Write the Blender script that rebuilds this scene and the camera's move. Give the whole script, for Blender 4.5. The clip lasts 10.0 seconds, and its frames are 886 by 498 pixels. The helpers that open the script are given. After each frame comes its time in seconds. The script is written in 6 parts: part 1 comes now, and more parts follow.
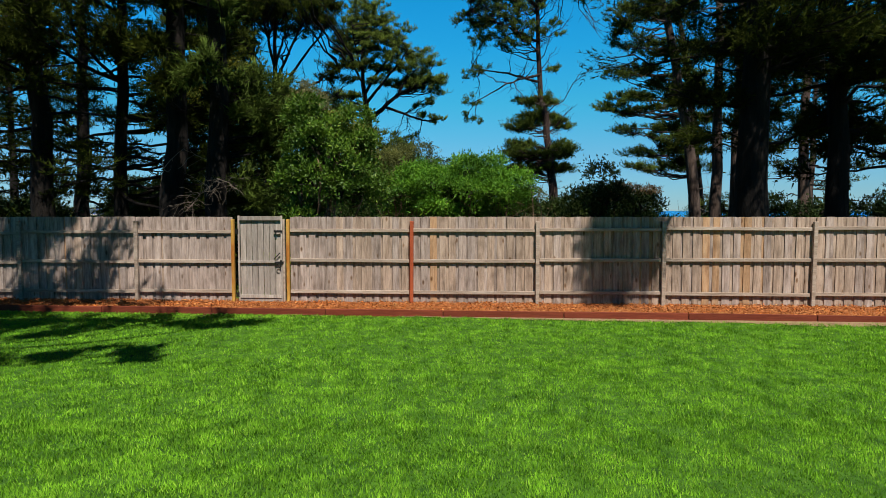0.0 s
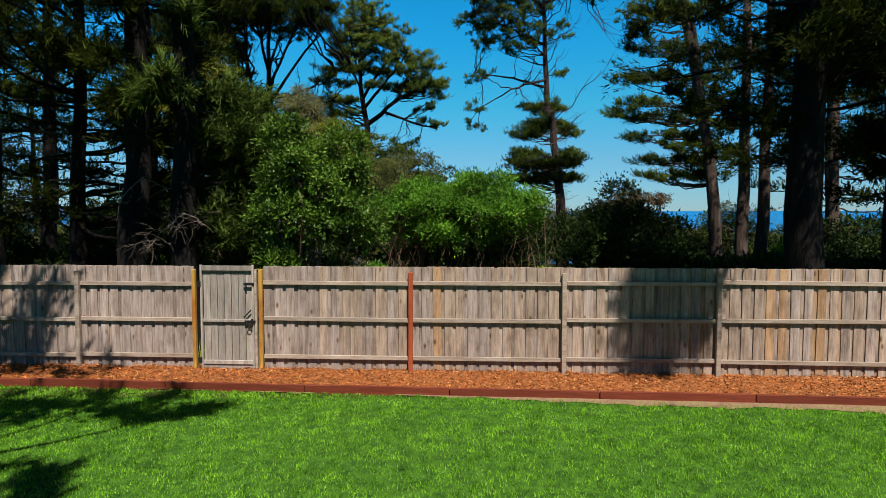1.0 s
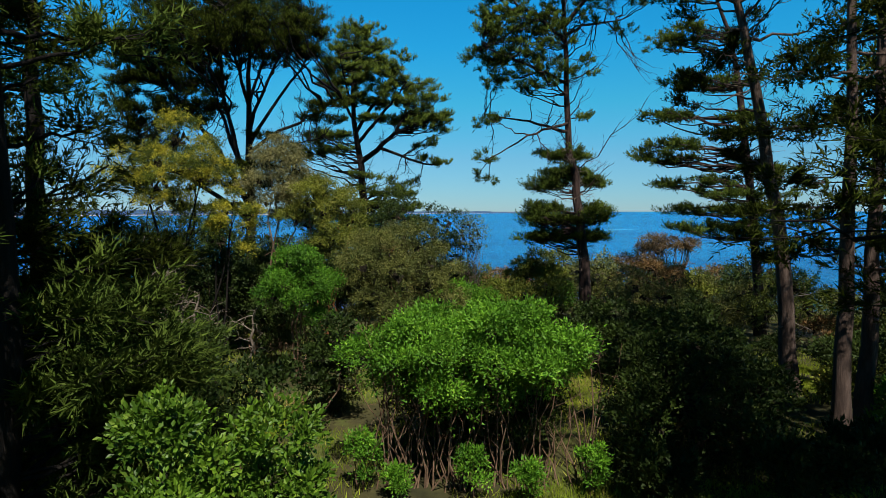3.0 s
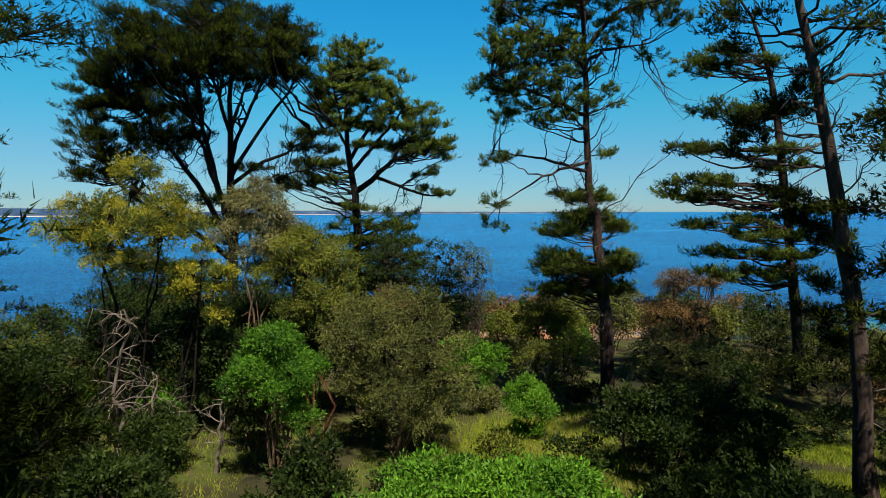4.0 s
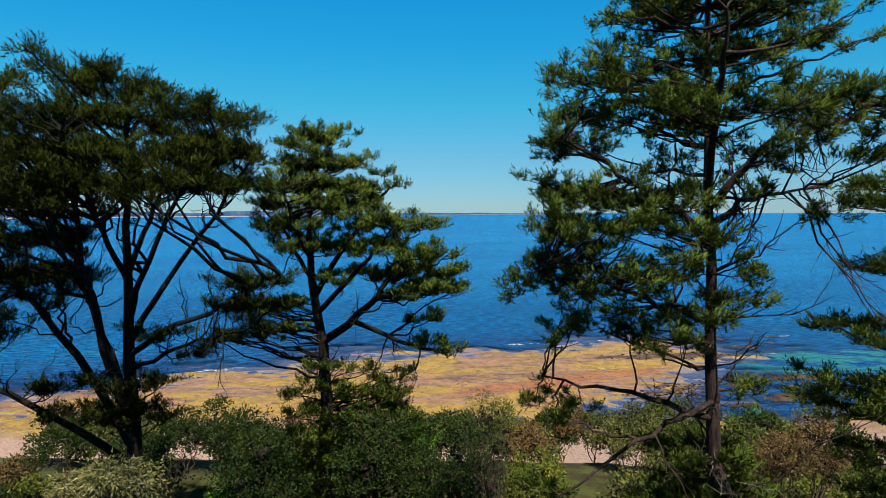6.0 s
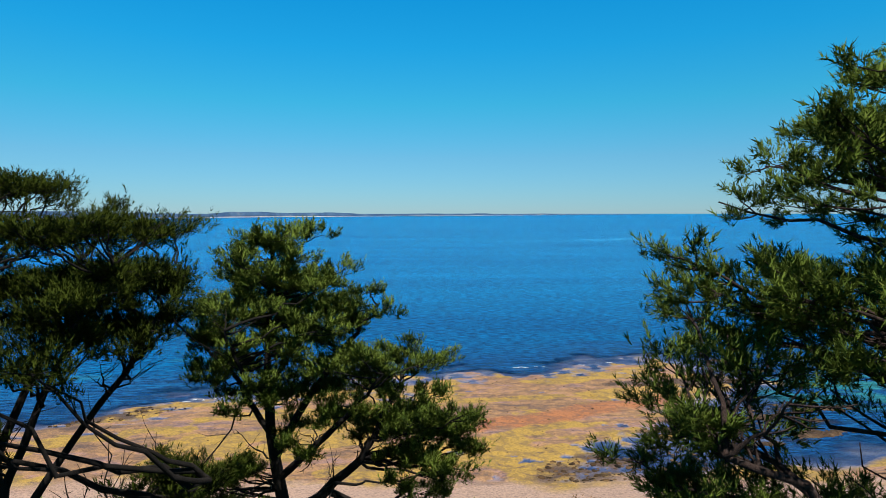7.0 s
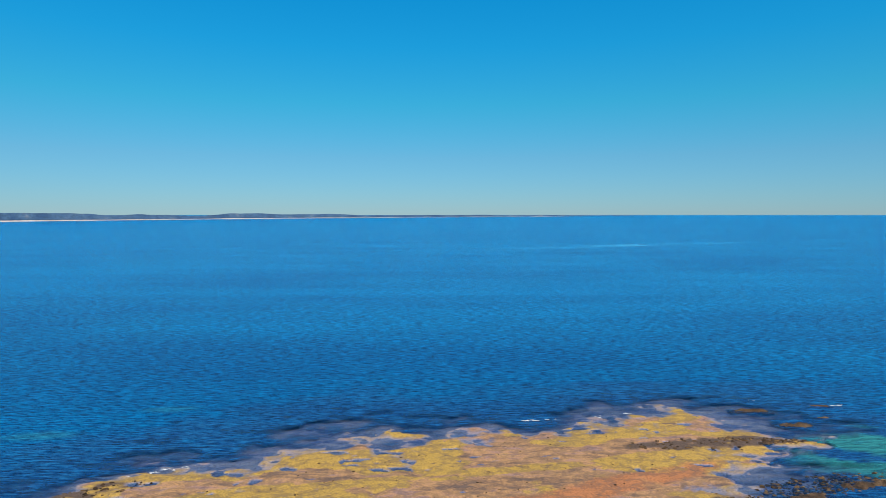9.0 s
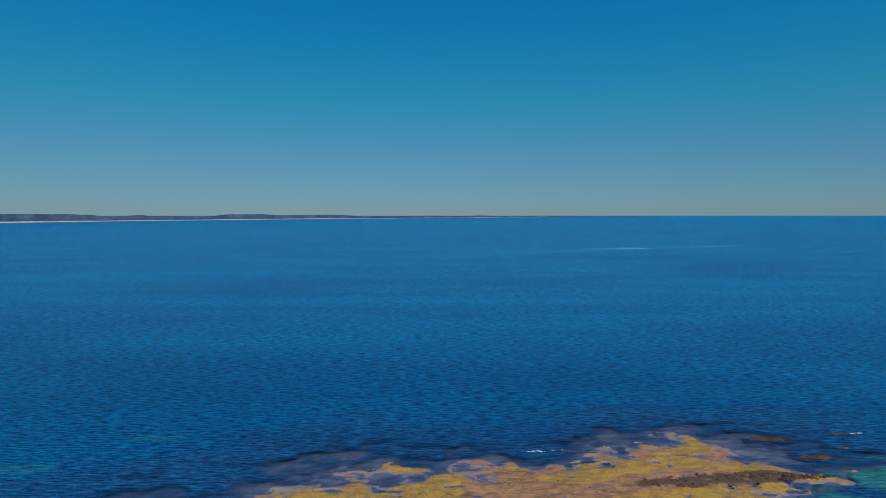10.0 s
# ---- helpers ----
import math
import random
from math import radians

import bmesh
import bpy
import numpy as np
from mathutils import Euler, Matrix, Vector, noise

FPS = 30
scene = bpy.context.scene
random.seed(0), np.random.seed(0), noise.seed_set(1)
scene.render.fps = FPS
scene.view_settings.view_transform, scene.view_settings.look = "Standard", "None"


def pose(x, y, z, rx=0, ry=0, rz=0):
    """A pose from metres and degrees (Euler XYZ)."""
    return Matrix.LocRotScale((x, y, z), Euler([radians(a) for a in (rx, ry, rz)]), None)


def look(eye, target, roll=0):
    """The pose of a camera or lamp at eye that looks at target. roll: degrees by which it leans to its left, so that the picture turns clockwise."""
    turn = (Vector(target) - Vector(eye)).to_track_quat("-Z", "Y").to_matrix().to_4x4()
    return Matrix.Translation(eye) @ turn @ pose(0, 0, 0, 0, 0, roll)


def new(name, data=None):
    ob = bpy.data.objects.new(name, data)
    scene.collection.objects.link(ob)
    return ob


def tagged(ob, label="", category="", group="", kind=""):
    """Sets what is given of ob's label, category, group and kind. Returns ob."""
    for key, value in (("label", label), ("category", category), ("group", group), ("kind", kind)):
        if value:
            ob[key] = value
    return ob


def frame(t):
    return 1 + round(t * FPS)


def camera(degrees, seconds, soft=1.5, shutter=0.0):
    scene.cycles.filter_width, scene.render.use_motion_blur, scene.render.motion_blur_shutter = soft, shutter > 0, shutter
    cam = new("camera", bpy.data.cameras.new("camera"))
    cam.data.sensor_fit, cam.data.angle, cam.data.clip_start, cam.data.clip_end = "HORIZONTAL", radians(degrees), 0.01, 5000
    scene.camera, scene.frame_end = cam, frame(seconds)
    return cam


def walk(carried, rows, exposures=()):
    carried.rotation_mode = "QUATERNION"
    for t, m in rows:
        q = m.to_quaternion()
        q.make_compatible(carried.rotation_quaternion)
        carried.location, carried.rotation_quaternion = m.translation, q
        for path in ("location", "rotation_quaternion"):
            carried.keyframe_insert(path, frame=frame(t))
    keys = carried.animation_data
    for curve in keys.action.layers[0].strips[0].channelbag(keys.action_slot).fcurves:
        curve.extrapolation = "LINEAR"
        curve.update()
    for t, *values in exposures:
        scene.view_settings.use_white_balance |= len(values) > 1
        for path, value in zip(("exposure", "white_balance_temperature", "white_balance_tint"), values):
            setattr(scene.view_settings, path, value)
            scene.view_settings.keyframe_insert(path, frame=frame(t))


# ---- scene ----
cam = camera(72.5, 10.0, 0.7)
PATH = (
    (0.00, 0.000, 0.000, 2.100, 86.628),
    (0.50, -0.049, 1.121, 2.451, 86.628),
    (1.00, -0.105, 2.396, 2.984, 86.628),
    (1.50, -0.194, 3.782, 3.671, 86.628),
    (2.00, -0.269, 5.299, 4.547, 86.628),
    (2.50, -0.336, 6.983, 5.702, 86.628),
    (3.15, -0.383, 9.406, 7.392, 86.628),
    (4.00, -0.528, 13.508, 9.753, 86.628),
    (4.50, -0.615, 16.574, 11.478, 86.628),
    (5.00, -0.715, 20.071, 13.503, 86.628),
    (5.75, -0.823, 26.063, 16.930, 86.628),
    (6.50, -1.028, 32.644, 20.713, 86.628),
    (7.00, -1.175, 37.235, 23.271, 86.628),
    (7.50, -1.256, 41.957, 25.767, 86.628),
    (8.00, -1.363, 46.472, 28.196, 86.628),
    (8.50, -1.497, 50.782, 30.683, 86.628),
    (9.00, -1.564, 55.141, 33.278, 86.628),
    (9.50, -1.676, 59.390, 35.871, 86.628),
    (10.00, -1.926, 63.333, 38.565, 86.628),
)
FADE = ((0.0, 0.80, 6600, 10), (2.5, 0.80, 6550, 10), (3.9, 0.80, 6950, 12), (5.1, 0.80, 6950, 12), (6.4, 0.80, 6500, 10), (8.7, 0.80, 6400, 10), (9.0, 0.68, 6400, 10), (9.25, 0.52, 6300, 10), (9.5, 0.32, 6200, 10), (9.75, 0.12, 6220, 11), (10.0, -0.08, 6320, 13))
walk(cam, [(t, pose(x, y, z, tilt, 0, 0)) for t, x, y, z, tilt in PATH], FADE)

# ---- light ----
SUN = Vector((0.16, -0.50, 0.85)).normalized()
world = bpy.data.worlds.new("sky")
scene.world = world
world.use_nodes = True
wn, wl = world.node_tree.nodes, world.node_tree.links
wn.clear()
sky = wn.new("ShaderNodeTexSky")
sky.sky_type, sky.sun_disc = "NISHITA", False
sky.sun_elevation, sky.sun_rotation = math.asin(SUN.z), math.atan2(SUN.x, SUN.y)
sky.air_density, sky.dust_density, sky.ozone_density = 1.0, 0.0, 1.5
# clear spring air: the blue deepens evenly from the horizon to the zenith
heading = wn.new("ShaderNodeTexCoord")
split = wn.new("ShaderNodeSeparateXYZ")
climb = wn.new("ShaderNodeMapRange")
climb.inputs[1].default_value, climb.inputs[2].default_value = 0.0, 1.0
air = wn.new("ShaderNodeValToRGB")
AIR = ((0.0, (0.185, 0.320, 0.52)), (0.09, (0.175, 0.405, 0.55)), (0.175, (0.090, 0.54, 0.64)), (0.26, (0.042, 0.60, 0.79)), (0.335, (0.026, 0.63, 0.87)), (0.50, (0.012, 0.16, 0.26)), (1.0, (0.008, 0.04, 0.075)))
for place, tint in AIR:
    stop = air.color_ramp.elements[0] if place == 0.0 else air.color_ramp.elements[-1] if place == 1.0 else air.color_ramp.elements.new(place)
    stop.position, stop.color = place, (*tint, 1)
rich = wn.new("ShaderNodeMix")
rich.data_type, rich.blend_type = "RGBA", "MULTIPLY"
rich.inputs[0].default_value = 1.0
back = wn.new("ShaderNodeBackground")
back.inputs["Strength"].default_value = 0.106
wout = wn.new("ShaderNodeOutputWorld")
wl.new(heading.outputs["Generated"], split.inputs[0])
wl.new(split.outputs[2], climb.inputs[0])
wl.new(climb.outputs[0], air.inputs[0])
wl.new(sky.outputs[0], rich.inputs[6])
wl.new(air.outputs[0], rich.inputs[7])
wl.new(rich.outputs[2], back.inputs[0])
wl.new(back.outputs[0], wout.inputs[0])
lamp = bpy.data.lights.new("sun", "SUN")
lamp.energy, lamp.angle, lamp.color = 5.0, radians(0.53), (1.0, 0.95, 0.86)
sun = new("sun", lamp)
sun.matrix_world = look(SUN * 200, (0, 0, 0))


# ---- small tools ----
def rng_of(seed):
    return np.random.default_rng(seed)


def vnoise(x, y, scale, seed=0):
    """Smooth value noise in the plane, 0 to 1."""
    x, y = np.asarray(x, float) / scale, np.asarray(y, float) / scale
    i, j = np.floor(x), np.floor(y)
    u, v = x - i, y - j
    u, v = u * u * (3 - 2 * u), v * v * (3 - 2 * v)

    def h(a, b):
        s = np.sin(a * 127.1 + b * 311.7 + seed * 74.7) * 43758.5453
        return s - np.floor(s)
    return (h(i, j) * (1 - u) + h(i + 1, j) * u) * (1 - v) + (h(i, j + 1) * (1 - u) + h(i + 1, j + 1) * u) * v


def fbm(x, y, scale, seed=0, octaves=4):
    total, amp, norm = 0.0, 1.0, 0.0
    for k in range(octaves):
        total = total + amp * vnoise(x, y, scale / 2 ** k, seed + k * 13)
        norm += amp
        amp *= 0.5
    return total / norm


def mesh_of(name, verts, faces, material, parent=None, smooth=False, label="", normals=None):
    """One mesh object from an array of places and an array of faces with equally many corners."""
    verts, faces = np.asarray(verts, np.float32).reshape(-1, 3), np.asarray(faces, np.int32)
    me = bpy.data.meshes.new(name)
    n, k = faces.shape
    me.vertices.add(len(verts))
    me.vertices.foreach_set("co", verts.ravel())
    me.loops.add(n * k)
    me.loops.foreach_set("vertex_index", faces.ravel())
    me.polygons.add(n)
    me.polygons.foreach_set("loop_start", np.arange(0, n * k, k, dtype=np.int32))
    me.polygons.foreach_set("use_smooth", np.full(n, smooth))
    me.update(calc_edges=True)
    if normals is not None:
        me.attributes.new("custom_normal", "FLOAT_VECTOR", "POINT").data.foreach_set("vector", np.ascontiguousarray(normals, np.float32).ravel())
    if material:
        me.materials.append(material)
    ob = new(name, me)
    if parent:
        ob.parent = parent
    if label:
        ob["label"] = label
    return ob


def part(name, bm, material, parent, label=""):
    me = bpy.data.meshes.new(name)
    bm.to_mesh(me)
    bm.free()
    me.materials.append(material)
    ob = new(name, me)
    ob.parent = parent
    if label:
        ob["label"] = label
    return ob


def thing(name, label, category, group="", at=(0, 0, 0), kind=""):
    ob = new(name)
    ob.location = at
    ob.empty_display_size = 0.2
    return tagged(ob, label, category, group, kind)


def box(bm, x0, y0, z0, x1, y1, z1, bevel=0.0):
    got = bmesh.ops.create_cube(bm, size=1.0, matrix=Matrix.Translation(((x0 + x1) / 2, (y0 + y1) / 2, (z0 + z1) / 2)) @ Matrix.Diagonal((x1 - x0, y1 - y0, z1 - z0, 1)))
    if bevel:
        edges = list({e for v in got["verts"] for e in v.link_edges})
        bmesh.ops.bevel(bm, geom=edges, offset=bevel, segments=1, affect="EDGES")


def unit(a):
    return a / np.maximum(np.linalg.norm(a, axis=-1, keepdims=True), 1e-9)


class Soup:
    """Tubes gathered into one mesh."""

    def __init__(self):
        self.v, self.f, self.n = [], [], 0

    def tube(self, pts, radii, sides=6):
        pts, radii = np.asarray(pts, float), np.asarray(radii, float)
        d = unit(np.gradient(pts, axis=0))
        side = unit(np.cross(d, (0.31, 0.87, 0.38)))
        up = np.cross(d, side)
        a = np.arange(sides) * 2 * np.pi / sides
        ring = pts[:, None] + radii[:, None, None] * (np.cos(a)[None, :, None] * side[:, None] + np.sin(a)[None, :, None] * up[:, None])
        k = len(pts)
        i, j = np.meshgrid(np.arange(k - 1), np.arange(sides), indexing="ij")
        q = np.stack([i * sides + j, i * sides + (j + 1) % sides, (i + 1) * sides + (j + 1) % sides, (i + 1) * sides + j], -1).reshape(-1, 4)
        self.v.append(ring.reshape(-1, 3))
        self.f.append(q + self.n)
        self.n += k * sides

    def make(self, name, material, parent, label=""):
        return mesh_of(name, np.concatenate(self.v), np.concatenate(self.f), material, parent, True, label)


def bend(rng, a, b, n=7, sag=0.0, wild=0.05):
    """A crooked way from a to b, bowed by sag times its length (up if positive)."""
    a, b = np.asarray(a, float), np.asarray(b, float)
    t = np.linspace(0, 1, n)[:, None]
    length = np.linalg.norm(b - a)
    p = a + (b - a) * t
    p[:, 2] += sag * length * np.sin(np.pi * t[:, 0])
    j = rng.normal(0, wild * length, (n, 3))
    j[0] = j[-1] = 0
    j[:, 2] *= 0.6
    return p + j * 0.6


def needles(rng, pos, way, shoot, count, width, hair=0.16):
    """Foxtail shoots set with needles all along: a triangle each, turned to face away from its shoot."""
    m = len(pos)
    pos, way = np.repeat(pos, count, 0), np.repeat(unit(way), count, 0)
    shoot = np.repeat(np.broadcast_to(shoot, (m,)), count)[:, None]
    side = unit(np.cross(way, rng.normal(size=way.shape)))
    u = rng.uniform(0, 1, (m * count, 1))
    base = pos + way * shoot * u
    d = unit(way * (0.45 + 0.75 * u) + side * (1.05 - 0.35 * u))
    face = unit(side * 0.9 + way * 0.45 + (0, 0, 0.2))
    w = unit(np.cross(d, side)) * width * 0.5
    tip = base + d * hair * rng.uniform(0.75, 1.2, (m * count, 1))
    v = np.stack([base - w, base + w, tip], 1).reshape(-1, 3)
    return v, np.arange(m * count * 3).reshape(-1, 3), np.repeat(face, 3, 0)


def leaflets(rng, pos, way, length, width, face=None):
    """Small leaves: a triangle each, wide in the middle of its stalk end, its face turned outwards."""
    way = unit(way)
    m = len(pos)
    length = (length * rng.uniform(0.65, 1.3, m))[:, None]
    face = rng.normal(size=way.shape) if face is None else face + rng.normal(0, 0.55, way.shape)
    side = unit(np.cross(way, face)) * width * 0.6
    root = pos + way * length * 0.15
    v = np.stack([root - side, root + side, pos + way * length], 1).reshape(-1, 3)
    return v, np.arange(m * 3).reshape(-1, 3)


def blades(rng, pos, way, length, width, face=None, fold=0.25):
    """Leaves: a folded diamond each."""
    way = unit(way)
    m = len(pos)
    length = (length * rng.uniform(0.65, 1.25, m))[:, None]
    face = rng.normal(size=way.shape) if face is None else face + rng.normal(0, 0.55, way.shape)
    side = unit(np.cross(way, face))
    nor = np.cross(side, way)
    mid = pos + way * length * 0.5
    a = mid + side * width * 0.5 * (length / np.mean(length)) + nor * length * fold * 0.3
    b = mid - side * width * 0.5 * (length / np.mean(length)) + nor * length * fold * 0.3
    v = np.stack([pos, a, pos + way * length, b], 1).reshape(-1, 3)
    return v, np.arange(m * 4).reshape(-1, 4)


# ---- materials ----
def nodes_of(name):
    m = bpy.data.materials.new(name)
    m.use_nodes = True
    n, l = m.node_tree.nodes, m.node_tree.links
    return m, n, l, n["Principled BSDF"]


def ramp_of(n, stops):
    r = n.new("ShaderNodeValToRGB")
    while len(r.color_ramp.elements) < len(stops):
        r.color_ramp.elements.new(0.5)
    for e, (p, c) in zip(r.color_ramp.elements, stops):
        e.position, e.color = p, (*c, 1)
    return r


def noise_of(n, l, scale, detail=5.0, rough=0.6, coord=None, stretch=None):
    t = n.new("ShaderNodeTexNoise")
    t.inputs["Scale"].default_value, t.inputs["Detail"].default_value, t.inputs["Roughness"].default_value = scale, detail, rough
    if coord is None:
        coord = n.new("ShaderNodeNewGeometry").outputs["Position"]
    if stretch:
        mp = n.new("ShaderNodeMapping")
        mp.inputs["Scale"].default_value = stretch
        l.new(coord, mp.inputs["Vector"])
        coord = mp.outputs[0]
    l.new(coord, t.inputs["Vector"])
    return t


def mix_of(n, l, a, b, fac, mode="MIX"):
    x = n.new("ShaderNodeMix")
    x.data_type, x.blend_type = "RGBA", mode
    for sock, val in ((x.inputs[0], fac), (x.inputs[6], a), (x.inputs[7], b)):
        if isinstance(val, bpy.types.NodeSocket):
            l.new(val, sock)
        else:
            sock.default_value = val if isinstance(val, float) else (*val, 1)
    return x.outputs[2]


def bump_of(n, l, height, strength, dist, to):
    b = n.new("ShaderNodeBump")
    b.inputs["Strength"].default_value, b.inputs["Distance"].default_value = strength, dist
    l.new(height, b.inputs["Height"])
    l.new(b.outputs[0], to.inputs["Normal"])


def toned(c):
    """Base colours for this sun and exposure."""
    return tuple(0.71 * v for v in c)


def surface(name, stops, scale, rough=0.85, bump=0.4, dist=0.02, fine=8.0, stretch=None, coord_object=False, random=0.0, grain=0.35):
    """A mottled surface: broad colour, finer grain over it, and relief."""
    m, n, l, p = nodes_of(name)
    coord = n.new("ShaderNodeTexCoord").outputs["Object"] if coord_object else None
    broad = noise_of(n, l, scale, 4, 0.6, coord, stretch)
    small = noise_of(n, l, scale * fine, 6, 0.7, coord, stretch)
    ramp = ramp_of(n, [(a, toned(c)) for a, c in stops])
    l.new(broad.outputs[0], ramp.inputs[0])
    dark = ramp_of(n, ((0.3, (0.45, 0.45, 0.45)), (0.7, (1.2, 1.2, 1.2))))
    l.new(small.outputs[0], dark.inputs[0])
    col = mix_of(n, l, ramp.outputs[0], dark.outputs[0], grain * 2 if grain < 0.5 else 1.0, "MULTIPLY")
    if random:
        info = n.new("ShaderNodeObjectInfo")
        tone = ramp_of(n, ((0.0, (1 - random,) * 3), (1.0, (1 + random * 0.6, 1 + random * 0.55, 1 + random * 0.5))))
        l.new(info.outputs["Random"], tone.inputs[0])
        col = mix_of(n, l, col, tone.outputs[0], 1.0, "MULTIPLY")
    l.new(col, p.inputs["Base Color"])
    p.inputs["Roughness"].default_value = rough
    p.inputs["Specular IOR Level"].default_value = 0.2
    bump_of(n, l, small.outputs[0], bump, dist, p)
    return m


def timber(name, stops, random=0.17):
    """Sawn, weathered boards: long grain, blotchy stains, knots; each board its own."""
    m, n, l, p = nodes_of(name)
    info = n.new("ShaderNodeObjectInfo")
    far = n.new("ShaderNodeMath")
    far.operation = "MULTIPLY"
    far.inputs[1].default_value = 41.0
    l.new(info.outputs["Random"], far.inputs[0])
    lift = n.new("ShaderNodeCombineXYZ")
    l.new(far.outputs[0], lift.inputs[2])
    add = n.new("ShaderNodeVectorMath")
    l.new(n.new("ShaderNodeNewGeometry").outputs["Position"], add.inputs[0])
    l.new(lift.outputs[0], add.inputs[1])
    at_ = add.outputs[0]
    broad = noise_of(n, l, 2.2, 4, 0.6, at_, (7, 7, 0.5))
    small = noise_of(n, l, 15.0, 6, 0.7, at_, (7, 7, 0.35))
    stain = noise_of(n, l, 2.6, 5, 0.65, at_, (1.6, 1.6, 0.8))
    ramp = ramp_of(n, [(a, toned(c)) for a, c in stops])
    l.new(broad.outputs[0], ramp.inputs[0])
    grain = ramp_of(n, ((0.32, (0.62, 0.60, 0.58)), (0.52, (1.0, 1.0, 1.0)), (0.70, (1.16, 1.16, 1.16))))
    l.new(small.outputs[0], grain.inputs[0])
    col = mix_of(n, l, ramp.outputs[0], grain.outputs[0], 0.9, "MULTIPLY")
    blot = ramp_of(n, ((0.34, (0.72, 0.70, 0.68)), (0.5, (1, 1, 1)), (0.68, (1.16, 1.15, 1.13))))
    l.new(stain.outputs[0], blot.inputs[0])
    col = mix_of(n, l, col, blot.outputs[0], 1.0, "MULTIPLY")
    mp = n.new("ShaderNodeMapping")
    mp.inputs["Scale"].default_value = (5.2, 0.4, 2.4)
    l.new(at_, mp.inputs["Vector"])
    vor = n.new("ShaderNodeTexVoronoi")
    vor.inputs["Scale"].default_value = 1.0
    l.new(mp.outputs[0], vor.inputs["Vector"])
    ring = ramp_of(n, ((0.05, (0.30, 0.22, 0.16)), (0.11, (0.62, 0.52, 0.42)), (0.17, (1, 1, 1))))
    l.new(vor.outputs["Distance"], ring.inputs[0])
    some = n.new("ShaderNodeSeparateColor")
    l.new(vor.outputs["Color"], some.inputs[0])
    gate_ = n.new("ShaderNodeMath")
    gate_.operation = "GREATER_THAN"
    gate_.inputs[1].default_value = 0.45
    l.new(some.outputs[0], gate_.inputs[0])
    col = mix_of(n, l, col, mix_of(n, l, (1.0, 1.0, 1.0), ring.outputs[0], gate_.outputs[0]), 1.0, "MULTIPLY")
    tone = ramp_of(n, ((0.0, (1 - random,) * 3), (1.0, (1 + random * 0.7, 1 + random * 0.62, 1 + random * 0.55))))
    l.new(info.outputs["Random"], tone.inputs[0])
    col = mix_of(n, l, col, tone.outputs[0], 1.0, "MULTIPLY")
    l.new(col, p.inputs["Base Color"])
    p.inputs["Roughness"].default_value = 0.9
    p.inputs["Specular IOR Level"].default_value = 0.2
    bump_of(n, l, small.outputs[0], 0.6, 0.005, p)
    return m


def foliage(name, dark, light, tip=None, rough=0.55, through_light=0.12, patch=0.8, gloss=0.3, even=0.6, bloom=None):
    """Leaves: each takes its own tone, over patches of older and younger growth."""
    m, n, l, p = nodes_of(name)
    geo = n.new("ShaderNodeNewGeometry")
    dark = tuple(a + (b - a) * even for a, b in zip(dark, light))
    ramp = ramp_of(n, ((0.0, toned(dark)), (0.86, toned(light)), (1.0, toned(tip or light))))
    l.new(geo.outputs["Random Per Island"], ramp.inputs[0])
    broad = noise_of(n, l, patch, 3, 0.6)
    tone = ramp_of(n, ((0.32, (0.45, 0.5, 0.5)), (0.68, (1.35, 1.25, 1.1))))
    l.new(broad.outputs[0], tone.inputs[0])
    col = mix_of(n, l, ramp.outputs[0], tone.outputs[0], 1.0, "MULTIPLY")
    own = ramp_of(n, ((0.0, (0.68, 0.72, 0.72)), (1.0, (1.22, 1.15, 1.05))))
    l.new(n.new("ShaderNodeObjectInfo").outputs["Random"], own.inputs[0])
    col = mix_of(n, l, col, own.outputs[0], 0.8, "MULTIPLY")
    if bloom:
        # blossom in clusters
        heads = ramp_of(n, ((0.47, (0, 0, 0)), (0.55, (1, 1, 1))))
        l.new(noise_of(n, l, 1.1, 3, 0.6).outputs[0], heads.inputs[0])
        col = mix_of(n, l, col, toned(bloom), heads.outputs[0])
    l.new(col, p.inputs["Base Color"])
    p.inputs["Roughness"].default_value = rough
    p.inputs["Specular IOR Level"].default_value = gloss
    tr = n.new("ShaderNodeBsdfTranslucent")
    l.new(col, tr.inputs[0])
    mx = n.new("ShaderNodeMixShader")
    mx.inputs[0].default_value = through_light
    l.new(p.outputs[0], mx.inputs[1])
    l.new(tr.outputs[0], mx.inputs[2])
    l.new(mx.outputs[0], n["Material Output"].inputs["Surface"])
    return m


M_SOIL = surface("lawn soil", ((0.35, (0.022, 0.080, 0.005)), (0.65, (0.075, 0.200, 0.014))), 6.0, 0.95, 0.6, 0.02, 6)
M_GRASS = foliage("lawn grass", (0.068, 0.222, 0.014), (0.250, 0.595, 0.042), (0.43, 0.72, 0.115), 0.7, 0.42, 3.2, 0.06, 0.4)
M_MULCH = surface("bark mulch", ((0.3, (0.26, 0.08, 0.024)), (0.55, (0.50, 0.18, 0.06)), (0.75, (0.64, 0.30, 0.13))), 9, 0.9, 0.8, 0.03, 6)
M_EDGE = surface("red stained timber", ((0.3, (0.15, 0.026, 0.012)), (0.7, (0.28, 0.065, 0.03))), 1.5, 0.8, 0.4, 0.004, 10, (0.4, 6, 6), True, 0.15)
M_BARE = surface("bare sandy earth", ((0.3, (0.20, 0.12, 0.07)), (0.5, (0.32, 0.20, 0.12)), (0.7, (0.30, 0.24, 0.10))), 2.5, 0.95, 0.6, 0.02)
